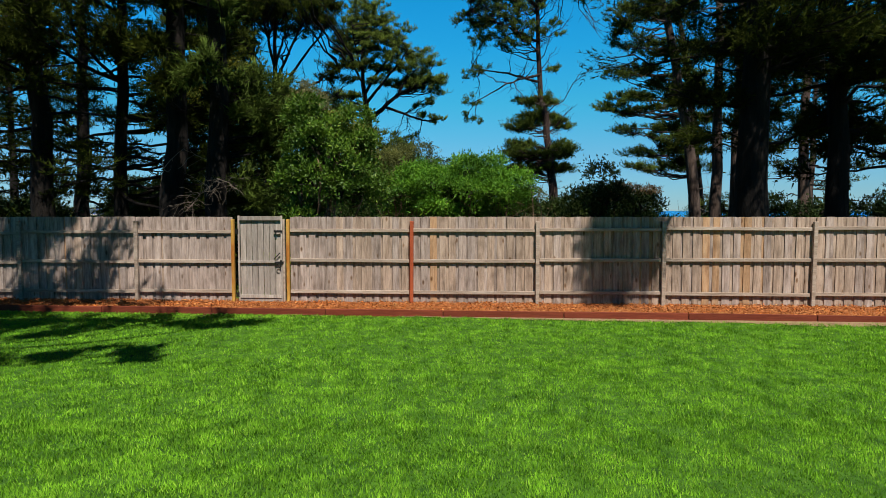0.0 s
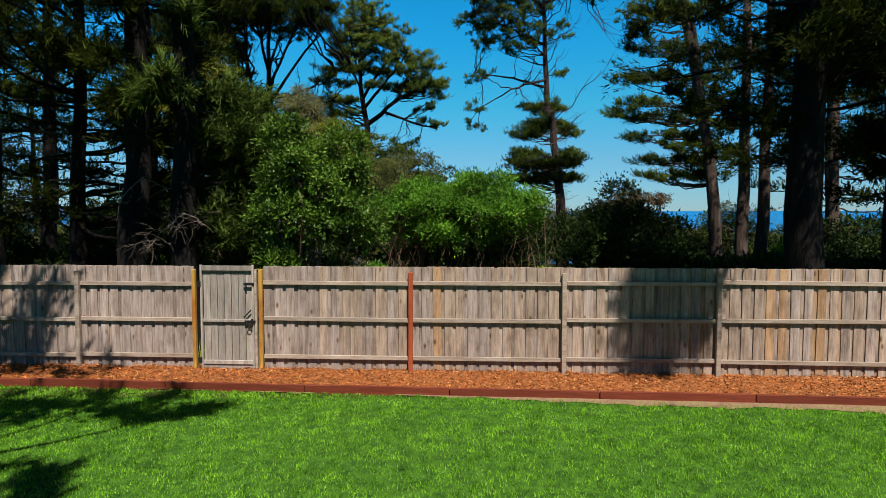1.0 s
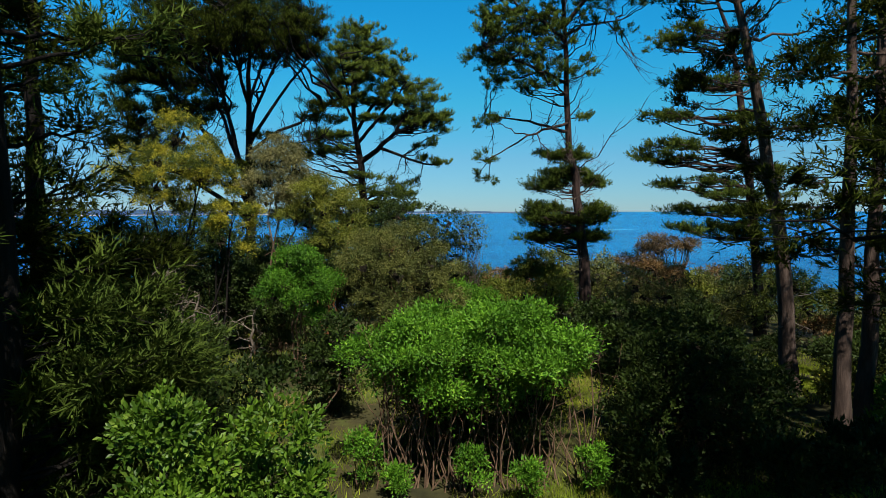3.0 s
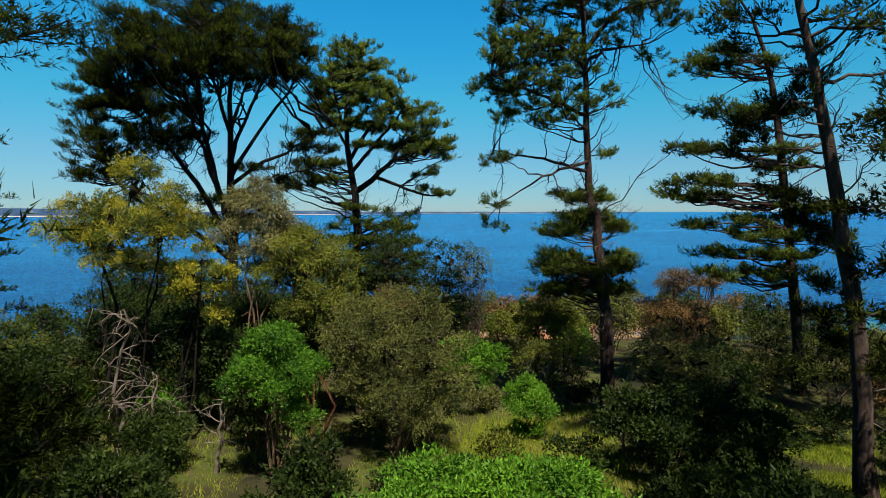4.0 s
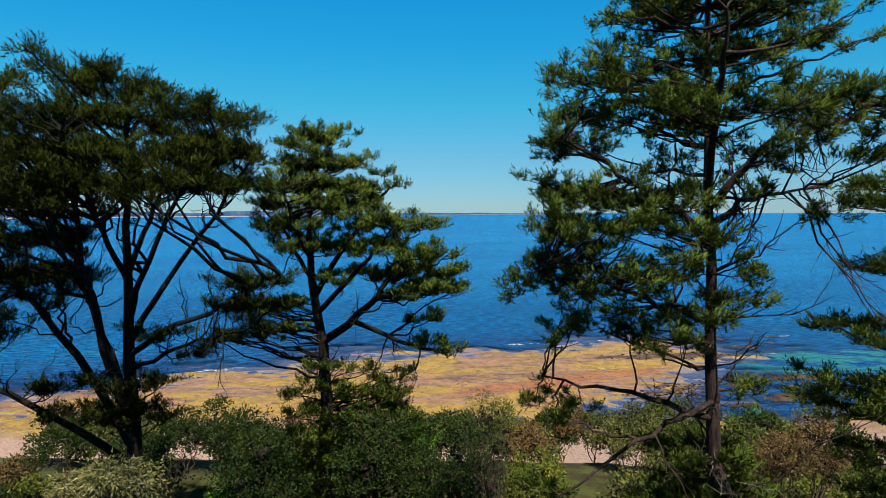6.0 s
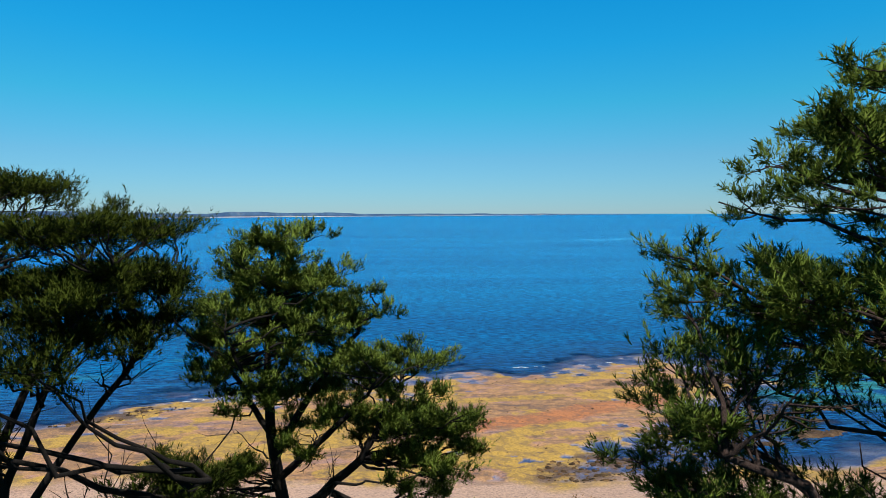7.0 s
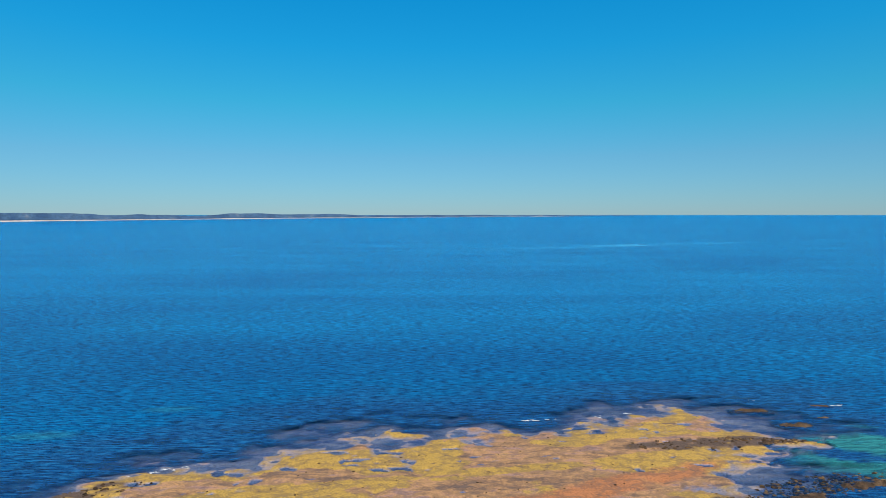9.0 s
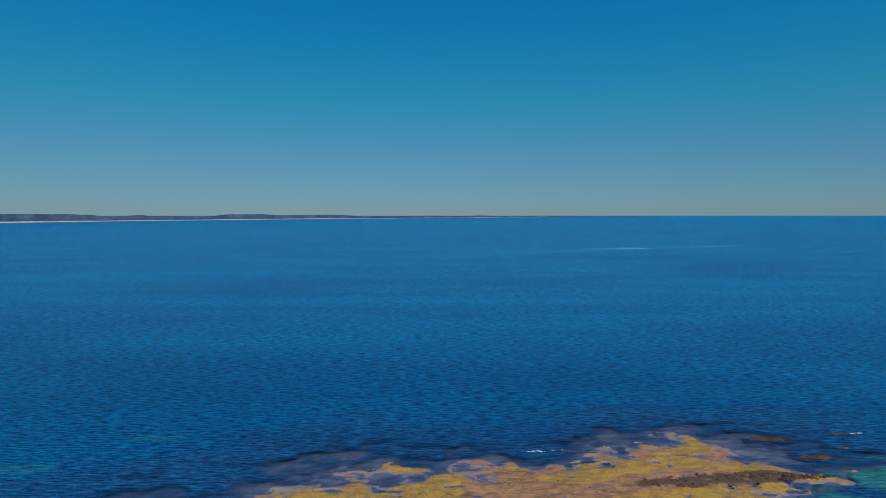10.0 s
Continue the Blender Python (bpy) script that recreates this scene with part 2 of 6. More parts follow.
M_LITTER = surface("leaf litter", ((0.3, (0.022, 0.024, 0.009)), (0.5, (0.060, 0.055, 0.018)), (0.62, (0.085, 0.11, 0.02)), (0.75, (0.11, 0.085, 0.04))), 0.35, 0.95, 0.7, 0.05, 14)
M_PATH = surface("red gravel path", ((0.3, (0.20, 0.066, 0.026)), (0.7, (0.36, 0.135, 0.062))), 1.2, 0.95, 0.5, 0.02, 12)
M_ROUGH = foliage("rough grass", (0.10, 0.20, 0.016), (0.34, 0.46, 0.045), (0.55, 0.48, 0.14), 0.6, 0.3, 0.5, 0.1)
M_STRAW = foliage("dry grass", (0.20, 0.14, 0.06), (0.42, 0.33, 0.15), (0.5, 0.42, 0.24), 0.7, 0.2, 0.8)
M_PALING = timber("weathered paling", ((0.30, (0.225, 0.160, 0.120)), (0.5, (0.415, 0.308, 0.240)), (0.70, (0.53, 0.41, 0.33))))
M_GREYPALING = timber("silver-grey paling", ((0.30, (0.215, 0.16, 0.13)), (0.5, (0.40, 0.315, 0.275)), (0.70, (0.52, 0.43, 0.385))))
M_WARM = timber("honey paling", ((0.30, (0.32, 0.18, 0.10)), (0.5, (0.47, 0.29, 0.165)), (0.70, (0.48, 0.33, 0.22))), 0.25)
M_GATE = surface("grey gate timber", ((0.25, (0.25, 0.205, 0.175)), (0.5, (0.42, 0.36, 0.315)), (0.75, (0.58, 0.51, 0.455))), 2.2, 0.85, 0.5, 0.004, 7, (6, 6, 0.5), False, 0.28)
M_RAIL = surface("weathered rail", ((0.25, (0.29, 0.21, 0.155)), (0.5, (0.46, 0.36, 0.285)), (0.75, (0.60, 0.50, 0.415))), 2.2, 0.85, 0.5, 0.004, 7, (0.5, 6, 6), False, 0.15)
M_REDPOST = surface("red hardwood", ((0.25, (0.30, 0.05, 0.018)), (0.7, (0.50, 0.12, 0.045))), 2.2, 0.8, 0.5, 0.004, 7, (6, 6, 0.5), True, 0.1)
M_YELPOST = surface("yellow treated pine", ((0.35, (0.45, 0.17, 0.03)), (0.55, (0.60, 0.34, 0.07)), (0.7, (0.62, 0.40, 0.10))), 1.4, 0.8, 0.5, 0.004, 7, (4, 4, 0.8), True, 0.1)
M_IRON = surface("black iron", ((0.3, (0.012, 0.012, 0.012)), (0.7, (0.03, 0.028, 0.026))), 12, 0.5, 0.2, 0.002)
# near black: the shade under the crowns is put into the colour
M_BARK = surface("shade-dark pine bark", ((0.3, (0.006, 0.005, 0.004)), (0.7, (0.022, 0.017, 0.014))), 2.0, 0.95, 1.0, 0.06, 5, (2.5, 2.5, 0.5))
M_GREYBARK = surface("grey pink pine bark", ((0.3, (0.045, 0.030, 0.024)), (0.6, (0.15, 0.105, 0.085)), (0.8, (0.26, 0.195, 0.165))), 2.0, 0.95, 1.0, 0.06, 5, (3, 3, 0.5))
M_REDBARK = surface("red brown pine bark", ((0.35, (0.020, 0.013, 0.011)), (0.6, (0.080, 0.050, 0.042)), (0.8, (0.21, 0.150, 0.130))), 2.0, 0.95, 1.0, 0.06, 5, (3, 3, 0.5))
M_TWIG = surface("bleached dead wood", ((0.3, (0.15, 0.115, 0.085)), (0.7, (0.32, 0.27, 0.22))), 3, 0.9, 0.4, 0.01)
M_STEM = surface("brown stems", ((0.3, (0.09, 0.05, 0.03)), (0.7, (0.24, 0.16, 0.10))), 3, 0.9, 0.4, 0.01)
# near-black colour for the painted shade inside the bushes
M_INNER_SHADE = surface("painted inner shade", ((0.3, (0.012, 0.010, 0.006)), (0.7, (0.035, 0.028, 0.016))), 3, 0.95, 0.4, 0.01)
M_LOG = surface("pale log", ((0.3, (0.16, 0.12, 0.085)), (0.7, (0.34, 0.28, 0.21))), 2, 0.9, 0.5, 0.01, 8, (0.5, 5, 5))
# this dark tone stands partly for shade within the crowns
M_PINE = foliage("shade-dark pine needles", (0.011, 0.022, 0.004), (0.047, 0.068, 0.009), (0.060, 0.080, 0.012), 0.8, 0.20, 1.3, 0.04, 0.7)
M_PINE2 = foliage("olive pine needles", (0.033, 0.062, 0.010), (0.114, 0.176, 0.032), (0.158, 0.208, 0.050), 0.8, 0.25, 1.3, 0.04, 0.7)
M_GLOSS = foliage("glossy broad leaves", (0.028, 0.085, 0.008), (0.125, 0.250, 0.020), (0.28, 0.42, 0.06), 0.48, 0.2, 1.3, 0.2, 0.3)
M_BRIGHT = foliage("bright fine leaves", (0.037, 0.137, 0.012), (0.142, 0.366, 0.029), (0.268, 0.512, 0.055), 0.55, 0.28, 0.9, 0.15, 0.3)
M_GREYGREEN = foliage("grey green leaves", (0.049, 0.066, 0.018), (0.157, 0.185, 0.050), (0.272, 0.270, 0.098), 0.6, 0.2, 0.5, 0.15)
M_OLIVE = foliage("olive leaves", (0.043, 0.068, 0.009), (0.138, 0.176, 0.024), (0.250, 0.252, 0.050), 0.6, 0.2, 0.5, 0.15)
M_WATTLE = foliage("yellow blossom and leaves", (0.043, 0.068, 0.009), (0.115, 0.160, 0.019), (0.187, 0.225, 0.025), 0.6, 0.2, 0.5, 0.15, 0.5, (0.39, 0.365, 0.030))
M_GUM = foliage("pale gum leaves", (0.062, 0.076, 0.026), (0.210, 0.212, 0.080), (0.390, 0.360, 0.170), 0.5, 0.2, 0.9, 0.25)
M_REDSTEM = surface("rust red gum bark", ((0.3, (0.12, 0.040, 0.016)), (0.7, (0.34, 0.13, 0.06))), 3, 0.8, 0.4, 0.01)
M_RUST = foliage("rusty she-oak needles", (0.086, 0.049, 0.018), (0.208, 0.126, 0.046), (0.302, 0.198, 0.082), 0.7, 0.15, 0.7)
# also for shrubs under the pines, their shade put into this colour
M_DARK = foliage("deep green and shade-dark leaves", (0.011, 0.029, 0.006), (0.037, 0.068, 0.011), (0.064, 0.092, 0.020), 0.6, 0.2, 0.8, 0.15)


# ---- the lie of the land ----
SEA = -23.0
FENCE_Y, FENCE_SLOPE = 13.14, -0.060


def fence_y(x):
    return FENCE_Y + FENCE_SLOPE * x


def land(x, y):
    """Height of the ground: lawn, bush behind the fence, bluff, beach."""
    x, y = np.asarray(x, float), np.asarray(y, float)
    z = np.interp(y, (-400, 13.3, 15, 24, 40, 50, 58, 66, 76, 84, 92, 100, 108, 122, 132), (0, 0, -0.15, -0.35, -0.9, -1.6, -2.2, -2.8, -3.6, -4.8, -9.5, -16.0, -20.3, -21.6, -22.4))
    bumps = (fbm(x, y, 7.0, 3) - 0.5) * 0.9 + (fbm(x, y, 30.0, 5) - 0.5) * 2.0
    return z + bumps * np.clip((y - 17) / 12, 0, 1) * np.clip((128 - y) / 20, 0, 1)


def graded(stops):
    """Grid lines: (start, end, step) stretches joined."""
    out = []
    for a, b, s in stops:
        out += list(np.arange(a, b - s * 0.25, s))
    return np.array(out + [stops[-1][1]])


def sheet(name, xs, ys, height, material, kind="structure", label="", category="", smooth=True):
    gx, gy = np.meshgrid(xs, ys, indexing="ij")
    v = np.stack([gx, gy, height(gx, gy)], -1).reshape(-1, 3)
    n, m = len(xs), len(ys)
    i, j = np.meshgrid(np.arange(n - 1), np.arange(m - 1), indexing="ij")
    f = np.stack([i * m + j, (i + 1) * m + j, (i + 1) * m + j + 1, i * m + j + 1], -1).reshape(-1, 4)
    return tagged(mesh_of(name, v, f, material, None, smooth), label, category, "", kind)


XS = graded(((-900, -200, 100), (-200, -60, 10), (-60, 60, 1.5), (60, 200, 10), (200, 900, 100)))
ground = sheet("ground", XS, graded(((-200, -20, 20), (-20, 10, 5), (10, 75, 0.75), (75, 116, 2))), land, M_LITTER, label="bush floor of dark leaf litter and patchy grass", category="ground")

# the path of red gravel behind the fence, laid into the bush floor
path = sheet("path", graded(((-30, 30, 0.6),)), np.linspace(0, 1, 7), lambda a, b: a * 0, M_PATH, label="worn path of red gravel behind the fence", category="path")
co = np.empty(len(path.data.vertices) * 3, np.float32)
path.data.vertices.foreach_get("co", co)
co = co.reshape(-1, 3)
px, pv = co[:, 0].copy(), co[:, 1].copy()
edge = (fbm(px, pv * 3, 1.6, 21) - 0.5) * 0.7
py = 20.2 + pv * 2.3 + 0.02 * px + edge
co[:, 1], co[:, 2] = py, land(px, py) + 0.035 - 0.06 * (np.abs(pv - 0.5) > 0.45)
path.data.vertices.foreach_set("co", co.ravel())
path.data.update()

lawn = sheet("lawn", graded(((-40, 40, 1.0),)), graded(((-40, 2, 3), (2, 12.0, 0.5))), lambda a, b: 0.012 + 0.01 * vnoise(a, b, 2.0, 2) + 0 * a, M_SOIL, label="mown green lawn", category="lawn")
bare = sheet("bare_earth_strip", graded(((-40, -4, 1.0), (-4, 14, 0.06), (14, 40, 1.0))), np.linspace(0, 1, 6), lambda a, b: a * 0, M_BARE, label="strip of bare sandy earth along the edging", category="earth")


# ---- unseen house shape behind the lawn, added to block low sky light ----
M_WALL = surface("grey blocking wall", ((0.3, (0.20, 0.19, 0.18)), (0.7, (0.30, 0.285, 0.27))), 1.5, 0.9, 0.2, 0.004)
M_ROOF = surface("dark blocking roof", ((0.3, (0.05, 0.05, 0.055)), (0.7, (0.09, 0.09, 0.095))), 1.0, 0.7, 0.2, 0.004)


def house():
    top = thing("house", "unseen plain house shape added behind the lawn to block low sky light", "house", at=(0, -12, 0), kind="structure")
    bm = bmesh.new()
    box(bm, -26, -4, -0.3, 26, 4, 6.2)
    part("wall", bm, M_WALL, top)
    v = [(-27, 4.8, 6.1), (27, 4.8, 6.1), (27, 0, 9.4), (-27, 0, 9.4), (-27, -4.8, 6.1), (27, -4.8, 6.1)]
    bm = bmesh.new()
    vs = [bm.verts.new(q) for q in v]
    for q in ((0, 1, 2, 3), (3, 2, 5, 4), (0, 3, 4), (1, 5, 2), (0, 4, 5, 1)):
        bm.faces.new([vs[i] for i in q])
    part("roof", bm, M_ROOF, top)


house()


# ---- garden edge and mulch ----
def edge_y(x):
    return 12.10 - 0.078 * np.asarray(x)


def reshape(ob, fn):
    c = np.empty(len(ob.data.vertices) * 3, np.float32)
    ob.data.vertices.foreach_get("co", c)
    c = fn(c.reshape(-1, 3))
    ob.data.vertices.foreach_set("co", np.ascontiguousarray(c, np.float32).ravel())
    ob.data.update()


def strip(c):
    x, v = c[:, 0].copy(), c[:, 1].copy()
    wide = -0.05 + 0.44 * np.clip((x + 1.5) / 8, 0, 1) + (vnoise(x, v * 0, 0.6, 9) - 0.5) * 0.22 + (vnoise(x, v * 0, 0.17, 10) - 0.5) * 0.12
    c[:, 1] = edge_y(x) - 0.02 - (1 - v) * wide
    c[:, 2] = 0.0225 + 0.005 * vnoise(x, c[:, 1], 0.4, 4)
    return c


reshape(bare, strip)

mulch = sheet("mulch_bed", graded(((-40, 40, 0.35),)), np.linspace(0, 1, 8), lambda a, b: a * 0, M_MULCH, label="bed of orange-brown bark mulch below the fence", category="mulch bed")


def bed(c):
    x, v = c[:, 0].copy(), c[:, 1].copy()
    c[:, 1] = edge_y(x) + 0.03 + v * (fence_y(x) + 0.12 - edge_y(x))
    c[:, 2] = 0.085 + 0.05 * v + 0.03 * vnoise(x, c[:, 1], 0.5, 6)
    return c


reshape(mulch, bed)


def garden_edging():
    top = thing("garden_edging", "low edging of red-stained timber sleepers", "edging", kind="structure")
    x = -24.0
    rng = rng_of(5)
    while x < 24:
        length = 2.4
        bm = bmesh.new()
        box(bm, -length / 2 + 0.004, -0.028, -0.06, length / 2 - 0.004, 0.028, 0.145, 0.006)
        ob = part("sleeper", bm, M_EDGE, top)
        xm = x + length / 2
        ob.location = (xm, float(edge_y(xm)), rng.uniform(-0.008, 0.008))
        ob.rotation_euler = (0, rng.uniform(-0.003, 0.003), math.atan2(float(edge_y(x + length) - edge_y(x)), length))
        x += length
    return top


garden_edging()


# ---- fence ----
POSTS = (-20.4, -17.7, -15.0, -12.3, -9.6, -6.88, -4.66, -3.42, -0.69, 2.04, 4.70, 7.78, 10.5, 13.2, 15.9, 18.6)
PALING_TOP, BASE = 2.025, 0.12


def paling_fence():
    top = thing("paling_fence", "weathered grey-brown timber paling fence with three rails", "fence", kind="structure")
    rng = rng_of(11)
    slope = math.atan(FENCE_SLOPE)
    tones = (M_PALING, M_GREYPALING, M_WARM)
    meshes = {}
    for k in range(5):
        bm = bmesh.new()
        w, h = 0.142 + 0.004 * k, PALING_TOP - BASE + 0.0015 * (k - 3)
        box(bm, -w / 2, -0.0075, 0, w / 2, 0.0075, h, 0.003)
        for m in tones:
            me = bpy.data.meshes.new("paling")
            bm.to_mesh(me)
            me.materials.append(m)
            meshes[k, m.name] = me
        bm.free()
    # two lapped rows: boards in front, boards behind the gaps
    x, k = -15.0, 0
    while x < 15.0:
        if not -4.70 < x < -3.40:
            honey = rng.random() < (0.24 if 6.2 < x < 7.6 else 0.06 if 1.5 < x < 9 else 0.02)
            grey = rng.random() < float(np.interp(x, (-8, -4, 0, 5), (0.95, 0.8, 0.5, 0.2)))
            tone = M_WARM if honey else M_GREYPALING if grey else M_PALING
            ob = new("paling", meshes[int(rng.integers(0, 5)), tone.name])
            ob.parent = top
            ob.location = (x, float(fence_y(x)) + (0.030 if k % 2 else 0.050), BASE + rng.uniform(-0.006, 0.004))
            ob.rotation_euler = (rng.normal(0, 0.003), rng.normal(0, 0.004), slope + rng.normal(0, 0.02))
        x += 0.104 + rng.uniform(-0.006, 0.006)
        k += 1
    rest_v, rest_f, n = [], [], 0
    for x in np.concatenate([np.arange(-20.4, -15.05, 0.095), np.arange(15.05, 18.7, 0.095)]):
        y, t = float(fence_y(x)) + 0.03, PALING_TOP + rng.uniform(-0.02, 0.01)
        rest_v += [(x + a, y + b, c) for a in (-0.046, 0.046) for b in (-0.008, 0.008) for c in (BASE, t)]
        rest_f += [(n + q, n + r, n + s, n + u) for q, r, s, u in ((0, 1, 3, 2), (4, 6, 7, 5), (0, 4, 5, 1), (2, 3, 7, 6), (1, 5, 7, 3))]
        n += 8
    tagged(mesh_of("far_palings", rest_v, rest_f, M_PALING, top), kind="stuff")
    for k, (a, b) in enumerate(zip(POSTS[:-1], POSTS[1:])):
        if abs(a + 4.66) < 0.01:
            continue
        for z in (0.33, 0.98, 1.64):
            bm = bmesh.new()
            length = math.hypot(b - a, FENCE_SLOPE * (b - a)) - 0.09
            box(bm, -length / 2, -0.022, -0.036, length / 2, 0.022, 0.036, 0.004)
            ob = part("rail", bm, M_RAIL, top)
            xm = (a + b) / 2
            ob.location = (xm, float(fence_y(xm)) - 0.006, z + (0.088 + 0.0064 * xm) * (0.5 if z < 0.5 else 1.0) + rng.uniform(-0.012, 0.012))
            ob.rotation_euler = (0, rng.normal(0, 0.0035), slope)
    for x in POSTS:
        red, yellow = abs(x + 0.69) < 0.01, abs(x + 4.66) < 0.01 or abs(x + 3.42) < 0.01
        w = 0.04 if red else 0.032 if yellow else 0.04
        bm = bmesh.new()
        box(bm, -w, -0.055, 0, w, 0.02, 1.93 if not yellow else 1.97, 0.006)
        ob = part("post", bm, M_REDPOST if red else M_YELPOST if yellow else M_RAIL, top, "red hardwood post" if red else "yellow treated pine post" if yellow else "")
        ob.location = (x, float(fence_y(x)) - 0.02, 0.0)
        ob.rotation_euler = (rng.normal(0, 0.006), rng.normal(0, 0.006), slope)


paling_fence()


def gate():
    top = thing("garden_gate", "closed grey timber paling gate with black iron latch", "gate", at=(-4.04, float(fence_y(-4.04)) - 0.03, 0.08), kind="structure")
    top.rotation_euler = (0, 0, math.atan(FENCE_SLOPE))
    w, h = 0.50, 1.97
    rng = rng_of(4)
    for x0, x1, z0, z1, name in ((-w, -w + 0.035, -0.10, h, "stile"), (w - 0.035, w, -0.10, h, "stile")):
        bm = bmesh.new()
        box(bm, x0, -0.03, z0, x1, 0.02, z1, 0.004)
        part(name, bm, M_GATE, top)
    bm = bmesh.new()
    box(bm, w + 0.012, -0.035, 0, w + 0.055, 0.03, h - 0.08, 0.004)
    part("stop", bm, M_RAIL, top)
    for z, d in ((0.18, 0.07), (0.95, 0.05), (h - 0.06, 0.09)):
        bm = bmesh.new()
        box(bm, -w + 0.037, -0.028, z - d / 2, w - 0.037, 0.012, z + d / 2, 0.004)
        part("rail", bm, M_GATE, top)
    bm = bmesh.new()
    box(bm, -w + 0.037, -0.008, -0.10, w - 0.037, 0.012, 0.14, 0.004)
    part("kickboard", bm, M_GATE, top)
    n = 7
    for k in range(n):
        bm = bmesh.new()
        pw = (2 * w - 0.08) / n
        box(bm, -pw / 2 + 0.0045, 0.014, 0.02, pw / 2 - 0.0045, 0.03, h - 0.02, 0.004)
        ob = part("paling", bm, M_GATE, top)
        ob.location = (-w + 0.04 + pw * (k + 0.5), rng.uniform(0, 0.006), 0)
    # latch, bolt, ring and hinges
    bm = bmesh.new()
    box(bm, w - 0.17, -0.045, 0.91, w + 0.03, -0.029, 0.96, 0.003)
    box(bm, w - 0.05, -0.06, 0.88, w - 0.01, -0.029, 0.99, 0.003)
    latch = part("latch", bm, M_IRON, top, "black iron latch")
    s = Soup()
    a = np.linspace(0, 2 * np.pi, 13)
    s.tube(np.stack([w - 0.08 + 0.04 * np.sin(a), -0.055 + 0 * a, 0.86 + 0.045 * np.cos(a)], -1), np.full(13, 0.008), 5)
    s.make("ring", M_IRON, latch)
    bm = bmesh.new()
    box(bm, w - 0.18, -0.045, 1.60, w + 0.01, -0.029, 1.65, 0.003)
    box(bm, w - 0.15, -0.045, 1.54, w - 0.12, -0.029, 1.60, 0.003)
    part("bolt", bm, M_IRON, top, "black iron bolt")
    bm = bmesh.new()
    box(bm, -0.10, -0.04, -0.011, 0.10, -0.022, 0.011, 0.003)
    ob = part("brace_bar", bm, M_IRON, top, "short black diagonal bar")
    ob.location, ob.rotation_euler = (w - 0.12, 0, 1.08), (0, radians(-46), 0)
    for z in (0.22, 1.62):
        bm = bmesh.new()
        box(bm, -w - 0.05, -0.04, z - 0.05, -w + 0.02, -0.031, z + 0.05, 0.003)
        part("hinge", bm, M_IRON, top)


gate()


# ---- plants ----
def along(path, u):
    path = np.asarray(path, float)
    k = np.linspace(0, 1, len(path))
    return np.array([np.interp(u, k, path[:, a]) for a in range(3)])


def whorls(rng, trunk, u0, u1, n, reach, rise=0.15, lean=(0, 0), squash=1.0):
    """Limbs round a trunk: where each starts (0 to 1 up the trunk), where it ends, and how wide its plate of foliage is."""
    out = []
    for k in range(n):
        u = u0 + (u1 - u0) * (k + rng.uniform(0.1, 0.9)) / n
        a = k * 2.4 + rng.uniform(-0.5, 0.5)
        r = reach((u - u0) / (u1 - u0)) * rng.uniform(0.7, 1.1)
        p = along(trunk, u)
        tip = p + np.array([math.cos(a) * r + lean[0] * r, (math.sin(a) * r + lean[1] * r) * squash, r * rise * rng.uniform(0.3, 1.6)])
        out.append((u, tip, 0.22 * r + 0.35))
    return out


def dead_twig(rng, a, size, top, base):
    g = rng.uniform(0, 2 * np.pi)
    s = Soup()
    p = bend(rng, a, a + (math.cos(g) * size, math.sin(g) * size, rng.uniform(-0.5, 0.3) * size), 6, -0.05, 0.08)
    s.tube(p - base, np.linspace(0.02, 0.006, 6), 4)
    for _ in range(4):
        q = along(p, rng.uniform(0.3, 1))
        s.tube(bend(rng, q, q + rng.normal(0, 0.35, 3), 4, 0, 0.1) - base, np.linspace(0.012, 0.005, 4), 3)
    s.make("dead_twig", M_TWIG, top, "bleached dead twig")


def plates(rng, rows, y0, deep=0.40, most=4.5, rx=1.0, n=13, apart=1.15):
    """Plates of foliage, (from x, to x, from height, to height) each, as fans beside and above one another."""
    out = []
    for x0, x1, z0, z1 in rows:
        half = min(most, max(0.8, deep * (x1 - x0)))
        layers = max(1, int(round((z1 - z0) / 1.0)))
        m = max(2, int(round((x1 - x0) * half * 2 / apart ** 2 * 0.62)))
        for layer in range(layers):
            z = z1 - 0.7 - (z1 - z0 - 0.7) * (layer / max(1, layers - 1) if layers > 1 else 0.4)
            for k in range(m):
                f = 2 * (k + rng.uniform(0.1, 0.9)) / m - 1
                x = (x0 + x1) / 2 + f * max(0.1, (x1 - x0) / 2 - 0.6 * rx)
                y = y0 + rng.uniform(-1, 1) * half * math.sqrt(max(0.1, 1 - f * f))
                out.append((None, np.array([x, y, z + rng.uniform(-0.22, 0.22)]), rx * rng.uniform(0.8, 1.2), 0.36, n))
    return out


def inside(rng, count, left, right, low, high, y0, deep, apart=1.0, keep=None):
    """Pads spread through an outline given by its two sides, (height, x) each."""
    out = []
    lz, lx = zip(*left)
    rz, rx = zip(*right)
    for _ in range(count * 40):
        if len(out) == count:
            break
        z = rng.uniform(low, high)
        x0, x1 = float(np.interp(z, lz, lx)), float(np.interp(z, rz, rx))
        f = rng.uniform(-1, 1)
        half = max(0.1, (x1 - x0) / 2)
        x, y = (x0 + x1) / 2 + f * half, y0 + rng.uniform(-1, 1) * deep * math.sqrt(max(0.08, 1 - f * f))
        p = np.array([x, y, z])
        if keep and not keep(x, z) or any(np.sum(((p - q) * (1, 1, 1.5)) ** 2) < apart ** 2 for q in out):
            continue
        out.append(p)
    return out


